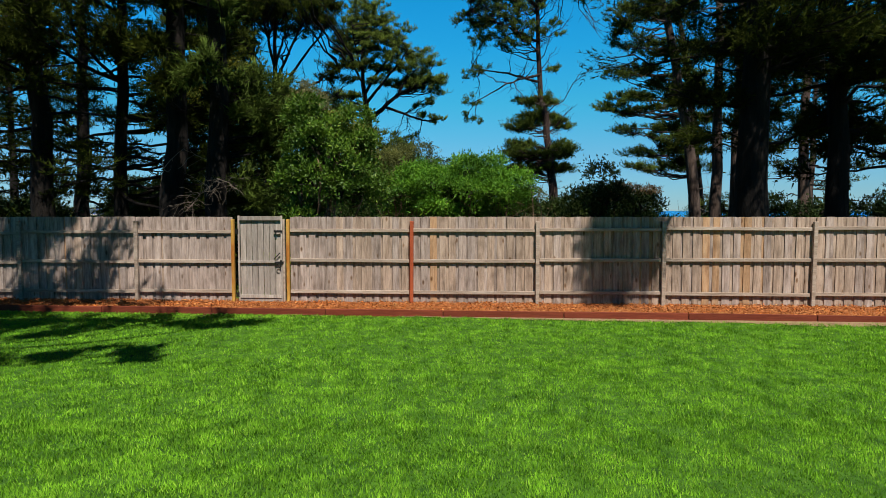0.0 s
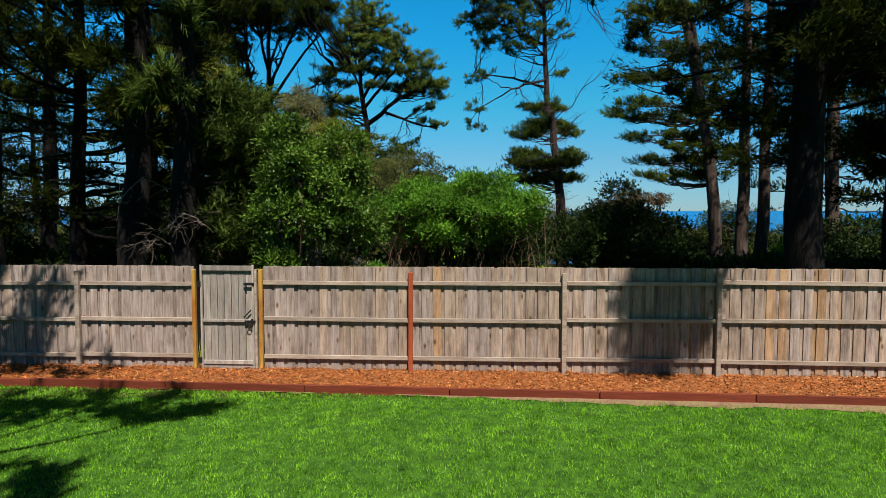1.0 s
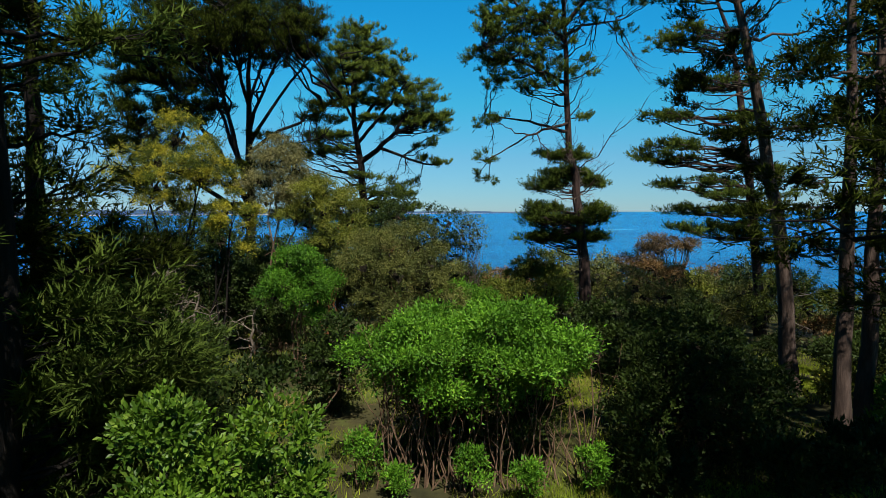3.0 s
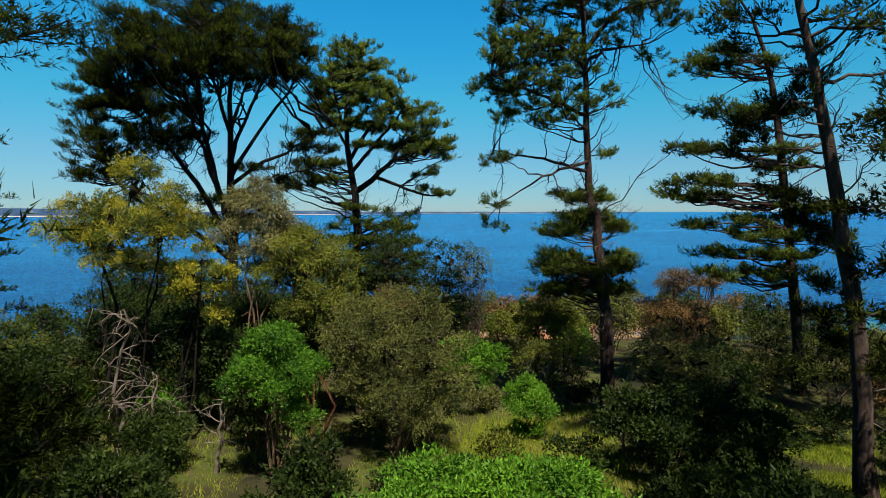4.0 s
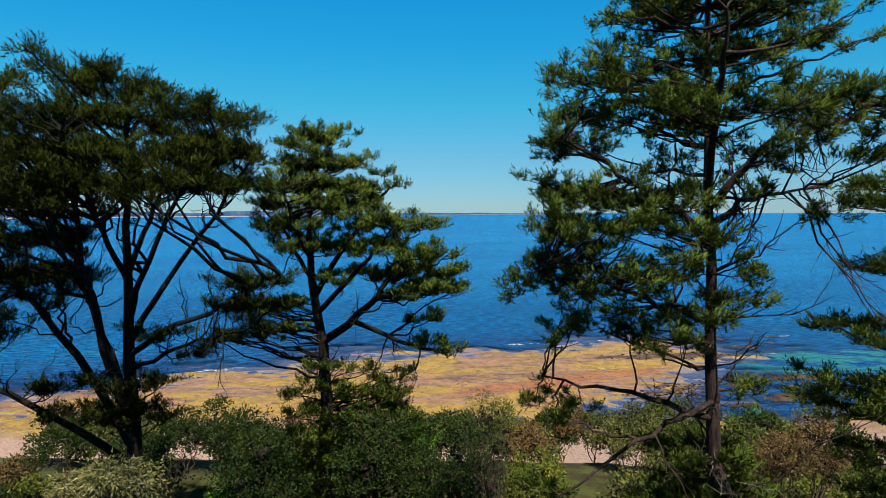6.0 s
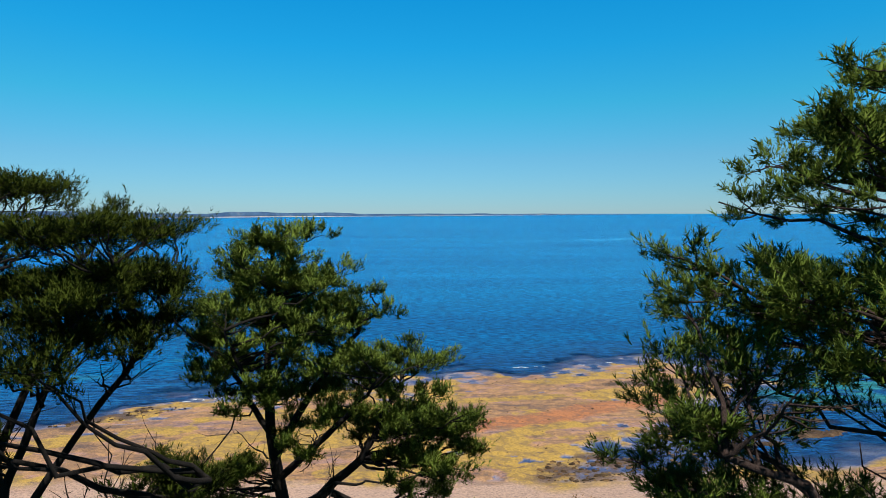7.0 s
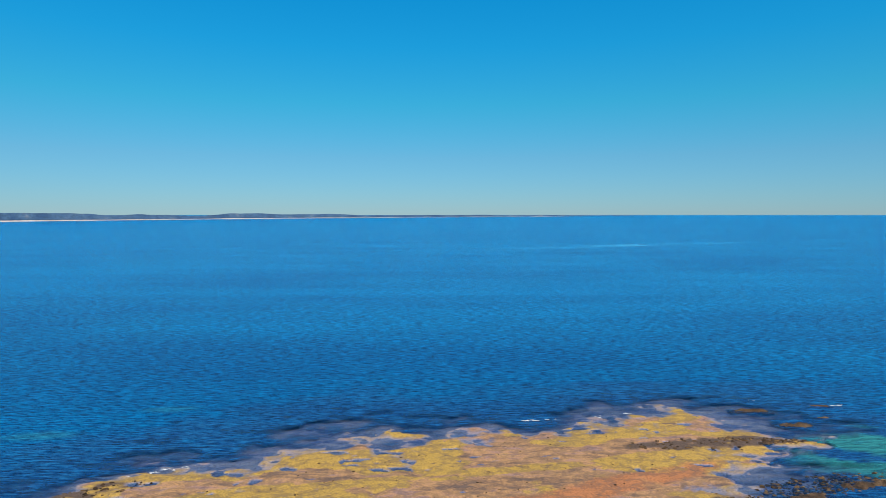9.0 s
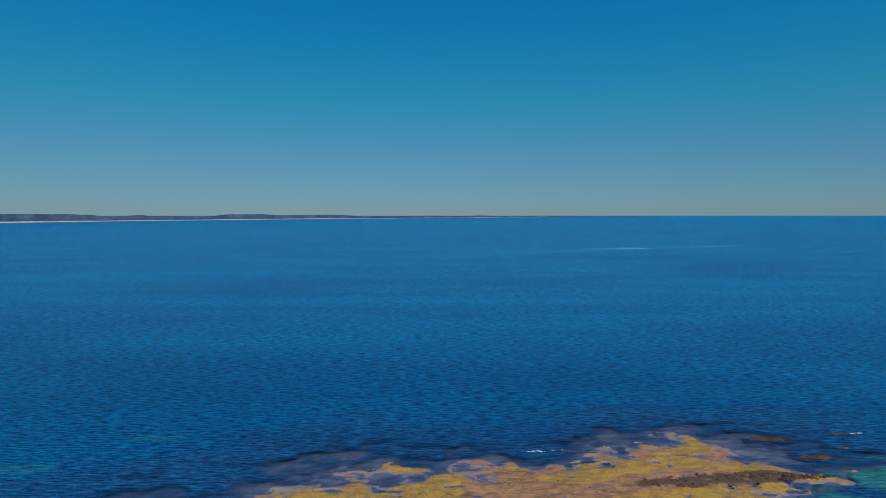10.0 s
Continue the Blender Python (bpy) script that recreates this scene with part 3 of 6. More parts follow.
def sunlit_gap(p):
    """True in the gap of the crowns that lets the sun down to the grassy clearing."""
    a = np.asarray(p, float) - (16.4, 40.0, -1.0)
    s = np.array(SUN)
    return a[2] > 3 and np.linalg.norm(a - s * (a @ s)) < 3.2


def pine(label, trunk, r0, pads, needle=M_PINE, bark=M_BARK, seed=1, shoots=8, hairs=8, shoot=0.34, hair=0.19, width=0.042, bare=0, group="", name="pine_tree", upright=0.9, forks=(), twist=0.05, along_limb=0.35, rise=0.30, thin=1.0, spokes=(), clump=0.30):
    """A pine: a crooked tapered trunk, sometimes with leaders beside it; limbs that leave the wood below their tips; at each limb's end a fan of
    branchlets set with upright foxtail shoots; bare inner limbs and dead twigs below.
    pads: (share of the trunk's height or None for the nearest wood, place, half width, half height, size of the fan)."""
    rng = rng_of(seed)
    trunk = np.asarray(trunk, float)
    base = trunk[0].copy()
    top = thing(name, label, "pine tree", group, at=tuple(base))
    n = 16
    t = np.array([along(trunk, u) for u in np.linspace(0, 1, n)])
    t[1:-1] += rng.normal(0, 0.05, (n - 2, 3)) * (1, 1, 0)
    radii = r0 * (1 - 0.86 * np.linspace(0, 1, n) ** 0.9)
    radii[0] *= 1.35
    t[0, 2] -= 0.4
    s = Soup()
    s.tube(t - base, radii, 12)
    s.make("trunk", bark, top)
    wood = [np.array([along(t, u) for u in np.linspace(0.16, 0.98, 40)])]
    for fat, *line in forks:
        p = np.array([along(line, v) for v in np.linspace(0, 1, 11)])
        p[1:-1] = 0.25 * p[:-2] + 0.5 * p[1:-1] + 0.25 * p[2:] + rng.normal(0, 0.06, (9, 3))
        s = Soup()
        s.tube(p - base, np.linspace(fat, fat * 0.28, 11), 8)
        s.make("leader", bark, top)
        wood.append(np.array([along(p, v) for v in np.linspace(0.3, 1, 16)]))
    wood = np.concatenate(wood)
    pos, way = [], []
    for u, tip, rx, rz, count in pads:
        tip = np.asarray(tip, float)
        if sunlit_gap(tip):
            continue
        if u is None:
            d = tip - wood
            flatly = np.hypot(d[:, 0], d[:, 1])
            cost = np.linalg.norm(d, axis=1) + 1.6 * np.abs(d[:, 2] - rise * flatly) + 0.8 * np.maximum(0, -d[:, 2])
            a = wood[int(np.argmin(cost))]
        else:
            a = along(t, u)
        size = np.linalg.norm(tip - a)
        thick = thin * min(r0 * 0.34, 0.011 * size + 0.02)
        p = bend(rng, a, tip, 8, rng.uniform(-0.12, 0.04), twist)
        s = Soup()
        s.tube(p - base, thick * np.linspace(1, 0.25, 8), 5)
        k = max(4, count // 3)
        each = max(3, int(round(count * shoots / k)))
        back = min(0.55, 1.1 * rx / max(size, 0.1)) + 0.35 * along_limb * min(1.0, size / 4)
        for j in range(k):
            q = along(p, 1 - min(0.9, back) * rng.random() ** 1.2)
            r, g = math.sqrt(rng.random()), rng.uniform(0, 2 * np.pi)
            e = (q * 0.45 + tip * 0.55 if j % 3 == 0 else tip) + np.array([math.cos(g) * r * rx, math.sin(g) * r * rx, rng.uniform(-0.7, 0.7) * rz])
            b = bend(rng, q, e, 4, -0.08, 0.06)
            s.tube(b - base, np.array([0.36, 0.28, 0.2, 0.1]) * min(thick, 0.06), 3)
            c = np.array([np.interp(v, (0, 1 / 3, 2 / 3, 1), b[:, a_]) for v in rng.uniform(clump, 1.0, each) for a_ in range(3)]).reshape(-1, 3)
            pos.append(c + rng.normal(0, 1, c.shape) * (0.13 * rx, 0.13 * rx, 0.16 * rz))
            way.append(np.repeat(unit(e - q)[None] * 0.55, each, 0))
        s.make("limb", bark, top)
    for tip in spokes:
        # a bare inner limb with side twigs
        a = wood[int(np.argmin(np.linalg.norm((wood - tip) * (1, 1, 0.6) + (0, 0, 0.8), axis=1)))]
        p = bend(rng, a, tip, 7, -0.06, 0.05)
        s = Soup()
        s.tube(p - base, np.linspace(0.045, 0.010, 7) * thin, 4)
        for _ in range(6):
            q = along(p, rng.uniform(0.3, 0.95))
            s.tube(bend(rng, q, q + (tip - a) * 0.28 * rng.uniform(0.5, 1) + rng.normal(0, 0.4, 3), 4, -0.05, 0.08) - base, np.linspace(0.018, 0.006, 4), 3)
        s.make("bare_limb", bark, top)
    for k in range(bare):
        dead_twig(rng, along(t, rng.uniform(0.10, 0.55)), rng.uniform(0.4, 1.6), top, base)
    pos, way = np.concatenate(pos), np.concatenate(way)
    way = unit(way + rng.normal(0, 0.42, way.shape) + (0, 0, upright * 0.75))
    long = shoot * rng.uniform(0.55, 1.25, len(pos))
    v, f, face = needles(rng, pos - base, way, long, hairs, width, hair)
    mesh_of("crown", v, f, needle, top, True, "", face)
    return top


def lobes(rng, size, n, swell=1.0):
    """Rounded heads over an egg-shaped bush, apart from one another: centre and radius."""
    out = []
    mean = float(np.mean(size))
    for _ in range(n * 30):
        if len(out) == n:
            break
        d = unit(rng.normal(size=3))
        d[2] = abs(d[2]) if rng.random() < 0.75 else d[2] * 0.7
        c = d * np.array(size) * rng.uniform(0.45, 0.86)
        r = swell * rng.uniform(0.20, 0.36) * mean
        if all(np.linalg.norm(c - q) > 0.70 * (r + w) for q, w in out):
            out.append((c, r))
    return out


def bush(label, centre, size, leaf=M_GLOSS, count=9000, leaf_len=0.10, leaf_wide=0.035, n=34, seed=1, stem=M_STEM, stems=6, foot=None, spread=0.0, group="", category="shrub", name="shrub", hang=0.0, swell=1.0, thick=1.0, sprig=9, broad=False):
    """A shrub or small tree: stems from the foot to lumps of leaves with gaps between them."""
    rng = rng_of(seed)
    centre = np.asarray(centre, float)
    if foot is None:
        foot = (centre[0], centre[1], float(land(centre[0], centre[1])))
    foot = np.asarray(foot, float)
    top = thing(name, label, category, group, at=tuple(foot))
    lump = lobes(rng, size, max(8, int(n * 0.5)), swell)
    for k in range(stems):
        c = centre + lump[rng.integers(0, len(lump))][0] * 0.85
        a = foot + rng.normal(0, 0.06 * min(size[0], 3), 3) * (1, 1, 0) - (0, 0, 0.15)
        if spread:
            a[0] = centre[0] + (rng.random() * 2 - 1) * spread
            c = np.array([a[0] + rng.normal(0, 0.8), c[1], c[2]])
        s = Soup()
        p = bend(rng, a, c, 7, rng.uniform(-0.05, 0.05), 0.05)
        fat = thick * (0.014 * (c[2] - foot[2]) + 0.012)
        s.tube(p - foot, fat * np.linspace(1, 0.3, 7), 5)
        for _ in range(3):
            q = along(p, rng.uniform(0.4, 0.95))
            s.tube(bend(rng, q, q + rng.normal(0, 0.22, 3) * np.minimum(size, 2.2), 5, 0, 0.06) - foot, fat * np.linspace(0.4, 0.1, 5), 3)
        s.make("stem", stem, top)
    area = np.array([r ** 2 for _, r in lump])
    pos, way, out, inner = [], [], [], []
    for (c, r), share in zip(lump, area / area.sum()):
        m = max(20, int(count * share))
        g = max(3, m // sprig)
        d = unit(rng.normal(size=(g, 3)))
        d[:, 2] = np.where(rng.random(g) < 0.75, np.abs(d[:, 2]), d[:, 2])
        w = 1 + 0.35 * np.sin(d[:, :1] * 7 + c[0]) * np.cos(d[:, 1:2] * 6 + c[1])
        core_ = c + d * r * (1, 1, 0.8) * w * rng.uniform(0.42, 1.12, (g, 1)) ** 0.5
        d = np.repeat(d, sprig, 0)
        turn = rng.normal(0, 0.6, (len(d), 3))
        pos.append(np.repeat(core_, sprig, 0) + (d * 0.5 + turn) * leaf_len * rng.uniform(0.2, 1.3, (len(d), 1)))
        way.append(d * 0.35 + turn + (0, 0, 0.25 - hang))
        out.append(unit(d + (0, 0, 0.25)))
        # dark faces fill each lump's inside, painting the shade in its gaps
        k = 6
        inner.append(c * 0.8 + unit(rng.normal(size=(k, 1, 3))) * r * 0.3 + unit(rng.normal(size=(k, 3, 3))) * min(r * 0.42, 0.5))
    pos = np.concatenate(pos) + centre - foot
    way, out = np.concatenate(way), np.concatenate(out)
    keep = pos[:, 2] > 0.02
    v, f = (blades if broad else leaflets)(rng, pos[keep], way[keep], leaf_len, leaf_wide, out[keep])
    mesh_of("foliage", v, f, leaf, top)
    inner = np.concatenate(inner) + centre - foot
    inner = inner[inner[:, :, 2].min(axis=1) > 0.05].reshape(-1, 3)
    tagged(mesh_of("inner_shade", inner, np.arange(len(inner)).reshape(-1, 3), M_INNER_SHADE, top), "dark inner faces standing in for shade", kind="stuff")
    return top

# ---- the near pines behind the fence ----
def at(x, y, dz=0.0):
    return np.array([x, y, float(land(x, y)) + dz])


def tall(x, y, top, lean=(0.0, 0.0)):
    b = at(x, y)
    return [b, b + (lean[0] * 0.3, lean[1] * 0.3, (top - b[2]) * 0.33), b + (lean[0] * 0.6, lean[1] * 0.6, (top - b[2]) * 0.66), np.array([x + lean[0], y + lean[1], top])]


def near_pines():
    rows = (
        # x, y, top, radius, first foliage (share of height), reach, limbs
        (-7.45, 16.7, 21, 0.36, 0.58, 3.2, 24),
        (-6.05, 16.4, 21, 0.33, 0.62, 2.6, 22),
        (-9.9, 18.6, 18, 0.24, 0.16, 3.2, 34),
        (-12.6, 19.0, 20, 0.38, 0.16, 4.0, 38),
        (-16.5, 18.5, 19, 0.35, 0.12, 4.0, 34),
        (-10.5, 24.0, 20, 0.34, 0.14, 4.2, 36),
        (-15.5, 26.0, 20, 0.34, 0.12, 4.2, 34),
        (-20.5, 24.0, 20, 0.34, 0.08, 4.2, 30),
        (8.9, 17.5, 24, 0.50, 0.28, 4.4, 44),
        (12.4, 19.0, 22, 0.38, 0.22, 4.6, 42),
        (15.8, 21.0, 22, 0.34, 0.16, 4.6, 38),
        (19.5, 20.0, 22, 0.34, 0.10, 4.2, 34),
    )
    for k, (x, y, top, r, low, reach, n) in enumerate(rows):
        t = tall(x, y, top, (0.3 * (-1) ** k, 0.4))
        rng = rng_of(40 + k)
        near = k in (0, 1, 2, 3, 5, 8, 9)
        pads = [(u, tip, 1.0 * w, 0.5 * w, 12 if near else 10) for u, tip, w in whorls(rng, t, low, 0.97, n, lambda u: reach * (1.0 - 0.5 * u), -0.05)]
        if abs(x - 8.9) < 0.1:
            # the long limb that reaches over the fence
            for z, x0, x1 in ((9.35, 4.7, 5.7), (9.0, 4.7, 5.8), (8.65, 4.8, 5.8), (8.35, 4.8, 5.7), (8.05, 4.9, 5.5)):
                pads += [(0.66, np.array([a + rng.uniform(-0.1, 0.1), 8.4, z + rng.uniform(-0.1, 0.1)]), 0.26, 0.16, 18) for a in np.arange(x0, x1, 0.42)]
        if x > 8:
            # shaded boughs under the crowns
            for j in range(26):
                a, q = rng.uniform(0, 2 * np.pi), rng.uniform(0.8, 3.6)
                pads.append((None, np.array([x + math.cos(a) * q, y + abs(math.sin(a)) * q, rng.uniform(4.2, 9.5)]), 1.0, 0.55, 14))
        if k < 2:
            # short limbs that shade the trunk
            for j in range(12):
                out = rng.uniform(1.2, 2.6)
                high = 9.0 * (j + rng.random()) / 12 + 1.7 * out + 0.5
                pads.append((None, np.array([x + 0.32 * out + rng.uniform(-0.3, 0.3), y - out, max(5.5, high)]), 0.5, 0.4, 14))
        if k < 2:
            # thick foliage behind the trunk
            pads += [(None, np.array([x + rng.uniform(-1.6, 1.8), y + rng.uniform(0.6, 2.6), rng.uniform(6.5, 13.0)]), 0.9, 0.5, 14) for _ in range(9)]
        if y > 22:
            # full crowns, thickened to shade the scrub behind
            for j in range(16):
                a, q = rng.uniform(0, 2 * np.pi), rng.uniform(0.8, 4.0)
                pads.append((None, np.array([x + min(math.cos(a) * q, 2.4), y + math.sin(a) * q, rng.uniform(11.0, 19.5)]), 1.5, 0.6, 18))
        if k == 5:
            # the crown stays clear of the open side; soft shaded boughs hang low
            pads = [q for q in pads if q[1][0] + q[2] < -9.2 or q[1][2] > 12.8]
            pads += [(None, np.array([rng.uniform(-10.0, -7.0), rng.uniform(22.2, 24.2), rng.uniform(2.6, 6.8)]), 0.7, 0.5, 14) for _ in range(26)]
        if y < 22 and k > 1:
            # heavy unseen limbs towards the yard, high over path and fence, added for shade
            for j in range(34 if x > 8 else 24):
                out = rng.uniform(1.0, 6.0) if x > 8 else rng.uniform(1.2, 4.4)
                high = max(7.0, rng.uniform(-1.0, 10.0) + 1.7 * out)
                p = np.array([x + 0.19 * (high - 4.0) + rng.uniform(-1.5, 1.5), y - out, high])
                way = (15.7 - p[1]) / 0.5
                # none between the sun and the dead branch
                if abs(p[0] - 0.16 * way + 6.0) < 1.6 and 1.2 < p[2] - 0.85 * way < 4.4:
                    continue
                pads.append((None, p, 1.2 if x > 8 else 1.0, 0.5, 16))
        if k in (1, 2):
            # soft low boughs by the fence
            a, b, c, d = (-5.7, -4.1, 16.6, 18.2) if k == 1 else (-8.6, -5.4, 18.6, 20.6)
            pads += [(None, np.array([rng.uniform(a, b), rng.uniform(c, d), rng.uniform(2.2, 6.6)]), 0.62, 0.45, 14) for _ in range(30 if k == 1 else 20)]
        # the second pine gets lighter needles so its low boughs look sunlit
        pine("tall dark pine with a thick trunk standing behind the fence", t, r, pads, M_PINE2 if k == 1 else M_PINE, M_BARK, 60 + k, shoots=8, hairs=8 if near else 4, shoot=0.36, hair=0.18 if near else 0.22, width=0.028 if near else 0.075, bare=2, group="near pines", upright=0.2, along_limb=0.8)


near_pines()


def yard_trees():
    # two pines in the yard, beside the lawn: their shade falls on lawn and fence
    t = tall(-8.2, 3.2, 12.6, (0.3, 0.2))
    pads = []
    rng = rng_of(99)
    for x, y, z, rx in ((-2.2, 5.9, 9.2, 0.5), (-3.0, 6.3, 9.4, 0.7), (-3.9, 6.2, 9.2, 0.7), (-4.9, 6.5, 9.5, 0.7), (-5.8, 6.0, 9.3, 0.8), (-6.8, 6.3, 9.4, 0.8), (-2.8, 3.4, 9.2, 0.5), (-3.6, 3.5, 9.3, 0.6), (-4.5, 3.2, 9.1, 0.7), (-5.4, 3.4, 9.4, 0.8), (-6.2, 3.9, 9.8, 0.8), (-4.9, 4.9, 9.6, 0.5), (-6.4, 5.1, 9.9, 0.7)):
        pads.append((0.62, np.array([x, y, z]), rx, 0.14, 16))
    pads += [(u, tip, w, 0.4 * w, 11) for u, tip, w in whorls(rng, t, 0.66, 0.97, 10, lambda u: 2.6 * (1.0 - 0.45 * u), 0.05)]
    pine("pine in the yard that shades the lawn", t, 0.34, pads, M_PINE, M_BARK, 98, shoots=8, hairs=7, shoot=0.36, hair=0.24, width=0.06)
    t = tall(-9.8, 7.6, 13.5, (0.3, 0.2))
    pads = [(u, tip, w, 0.5 * w, 18) for u, tip, w in whorls(rng_of(94), t, 0.60, 0.97, 42, lambda u: 4.1 * (1.0 - 0.45 * u), 0.02)]
    pine("pine in the yard that shades the fence", t, 0.36, pads, M_PINE, M_BARK, 95, shoots=8, hairs=7, shoot=0.36, hair=0.24, width=0.06)


yard_trees()


# ---- the pines along the bluff ----
def umbrella_pine():
    y0 = 55.8
    t = [at(-15.2, y0), (-15.3, y0, 7.0), (-15.3, y0, 12.0), (-15.2, y0, 18.0), (-15.1, y0, 24.0)]
    forks = (
        (0.27, (-15.4, y0, 9.0), (-16.0, y0 - 0.4, 11.5), (-16.9, y0 - 0.8, 14.7), (-17.0, y0 - 1.0, 20.5)),
        (0.22, (-15.6, y0, 9.6), (-16.6, y0 + 0.5, 11.8), (-17.9, y0 + 1.2, 15.0), (-19.4, y0 + 1.6, 19.2)),
        (0.24, (-15.4, y0, 7.6), (-16.9, y0 - 0.2, 10.8), (-19.7, y0 - 0.6, 15.0), (-22.2, y0 - 1.0, 17.4)),
        (0.20, (-15.5, y0, 6.6), (-19.0, y0 - 0.6, 9.4), (-21.7, y0 - 1.0, 10.8), (-23.4, y0 - 1.2, 13.2)),
        (0.17, (-15.2, y0, 13.6), (-14.6, y0 - 0.3, 15.2), (-12.7, y0 - 0.8, 18.9), (-10.8, y0 - 1.0, 21.8)),
        (0.16, (-15.2, y0, 12.4), (-13.6, y0 + 0.3, 15.2), (-10.9, y0 + 0.6, 19.0), (-9.6, y0 + 0.8, 21.0)),
        (0.15, (-15.2, y0, 11.8), (-12.4, y0 - 0.8, 13.4), (-9.9, y0 - 1.3, 14.4), (-7.9, y0 - 1.6, 15.6)),
        (0.12, (-15.2, y0, 11.0), (-12.8, y0 + 0.2, 12.2), (-9.8, y0 + 0.4, 12.9)),
        (0.15, (-15.2, y0, 15.0), (-15.4, y0 - 2.2, 18.0), (-15.6, y0 - 4.0, 21.4)),
        (0.15, (-15.2, y0, 15.6), (-15.0, y0 + 2.2, 18.4), (-14.8, y0 + 4.2, 21.6)),
    )
    rng = rng_of(7)
    dome = ((-18.8, -13.4, 22.6, 25.0), (-23.8, -18.6, 21.4, 23.4), (-13.8, -9.4, 21.4, 23.6), (-18.4, -9.2, 19.6, 21.6))
    left = ((-26.2, -18.0, 19.0, 20.6), (-26.2, -16.4, 17.0, 18.0), (-26.0, -17.0, 15.2, 16.2), (-25.2, -21.8, 14.0, 14.9), (-26.6, -22.4, 12.4, 13.2))
    right = ((-15.4, -12.2, 12.8, 13.7), (-11.6, -7.2, 14.2, 16.0), (-12.6, -11.0, 11.9, 12.8), (-19.4, -12.6, 9.2, 11.4))
    pads = plates(rng, dome, y0, 0.9, 5.6, 1.15, 15, 1.2) + plates(rng, left, y0, 0.36, 3.2, 1.0, 15) + plates(rng, right, y0 - 0.8, 0.4, 1.8, 0.85, 15)
    wide = ((18.6, -20.5), (19.6, -25.0), (20.6, -24.6), (21.8, -22.6), (23.2, -22.4), (24.0, -19.4), (25.2, -16.5)), ((18.6, -10.0), (20.0, -9.4), (22.0, -9.2), (23.4, -10.8), (24.6, -14.0))
    pads += [(None, p, 1.05, 0.40, 12) for p in inside(rng, 84, wide[0], wide[1], 19.2, 24.0, y0, 5.6, 1.0)]
    pads += [(None, p, 0.9, 0.34, 12) for p in inside(rng, 92, ((11.6, -26.4), (19.0, -26.2)), ((11.6, -21.8), (15.0, -17.2), (19.0, -16.4)), 12.2, 18.6, y0 - 0.4, 2.6, 1.2)]
    pads += [(None, p, 1.0, 0.40, 13) for p in inside(rng, 34, ((18.4, -20.0), (20.8, -21.5)), ((18.4, -10.5), (20.8, -9.8)), 18.6, 20.6, y0 - 5.6, 2.0, 1.0)]
    spokes = [np.array([rng.uniform(-23.5, -8.6), y0 + rng.uniform(-4.5, 3.5), rng.uniform(11.0, 19.5)]) for _ in range(84)]
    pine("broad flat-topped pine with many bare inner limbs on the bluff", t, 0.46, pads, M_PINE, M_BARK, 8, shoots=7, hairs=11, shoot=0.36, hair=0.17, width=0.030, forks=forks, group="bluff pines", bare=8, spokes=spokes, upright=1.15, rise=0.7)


umbrella_pine()


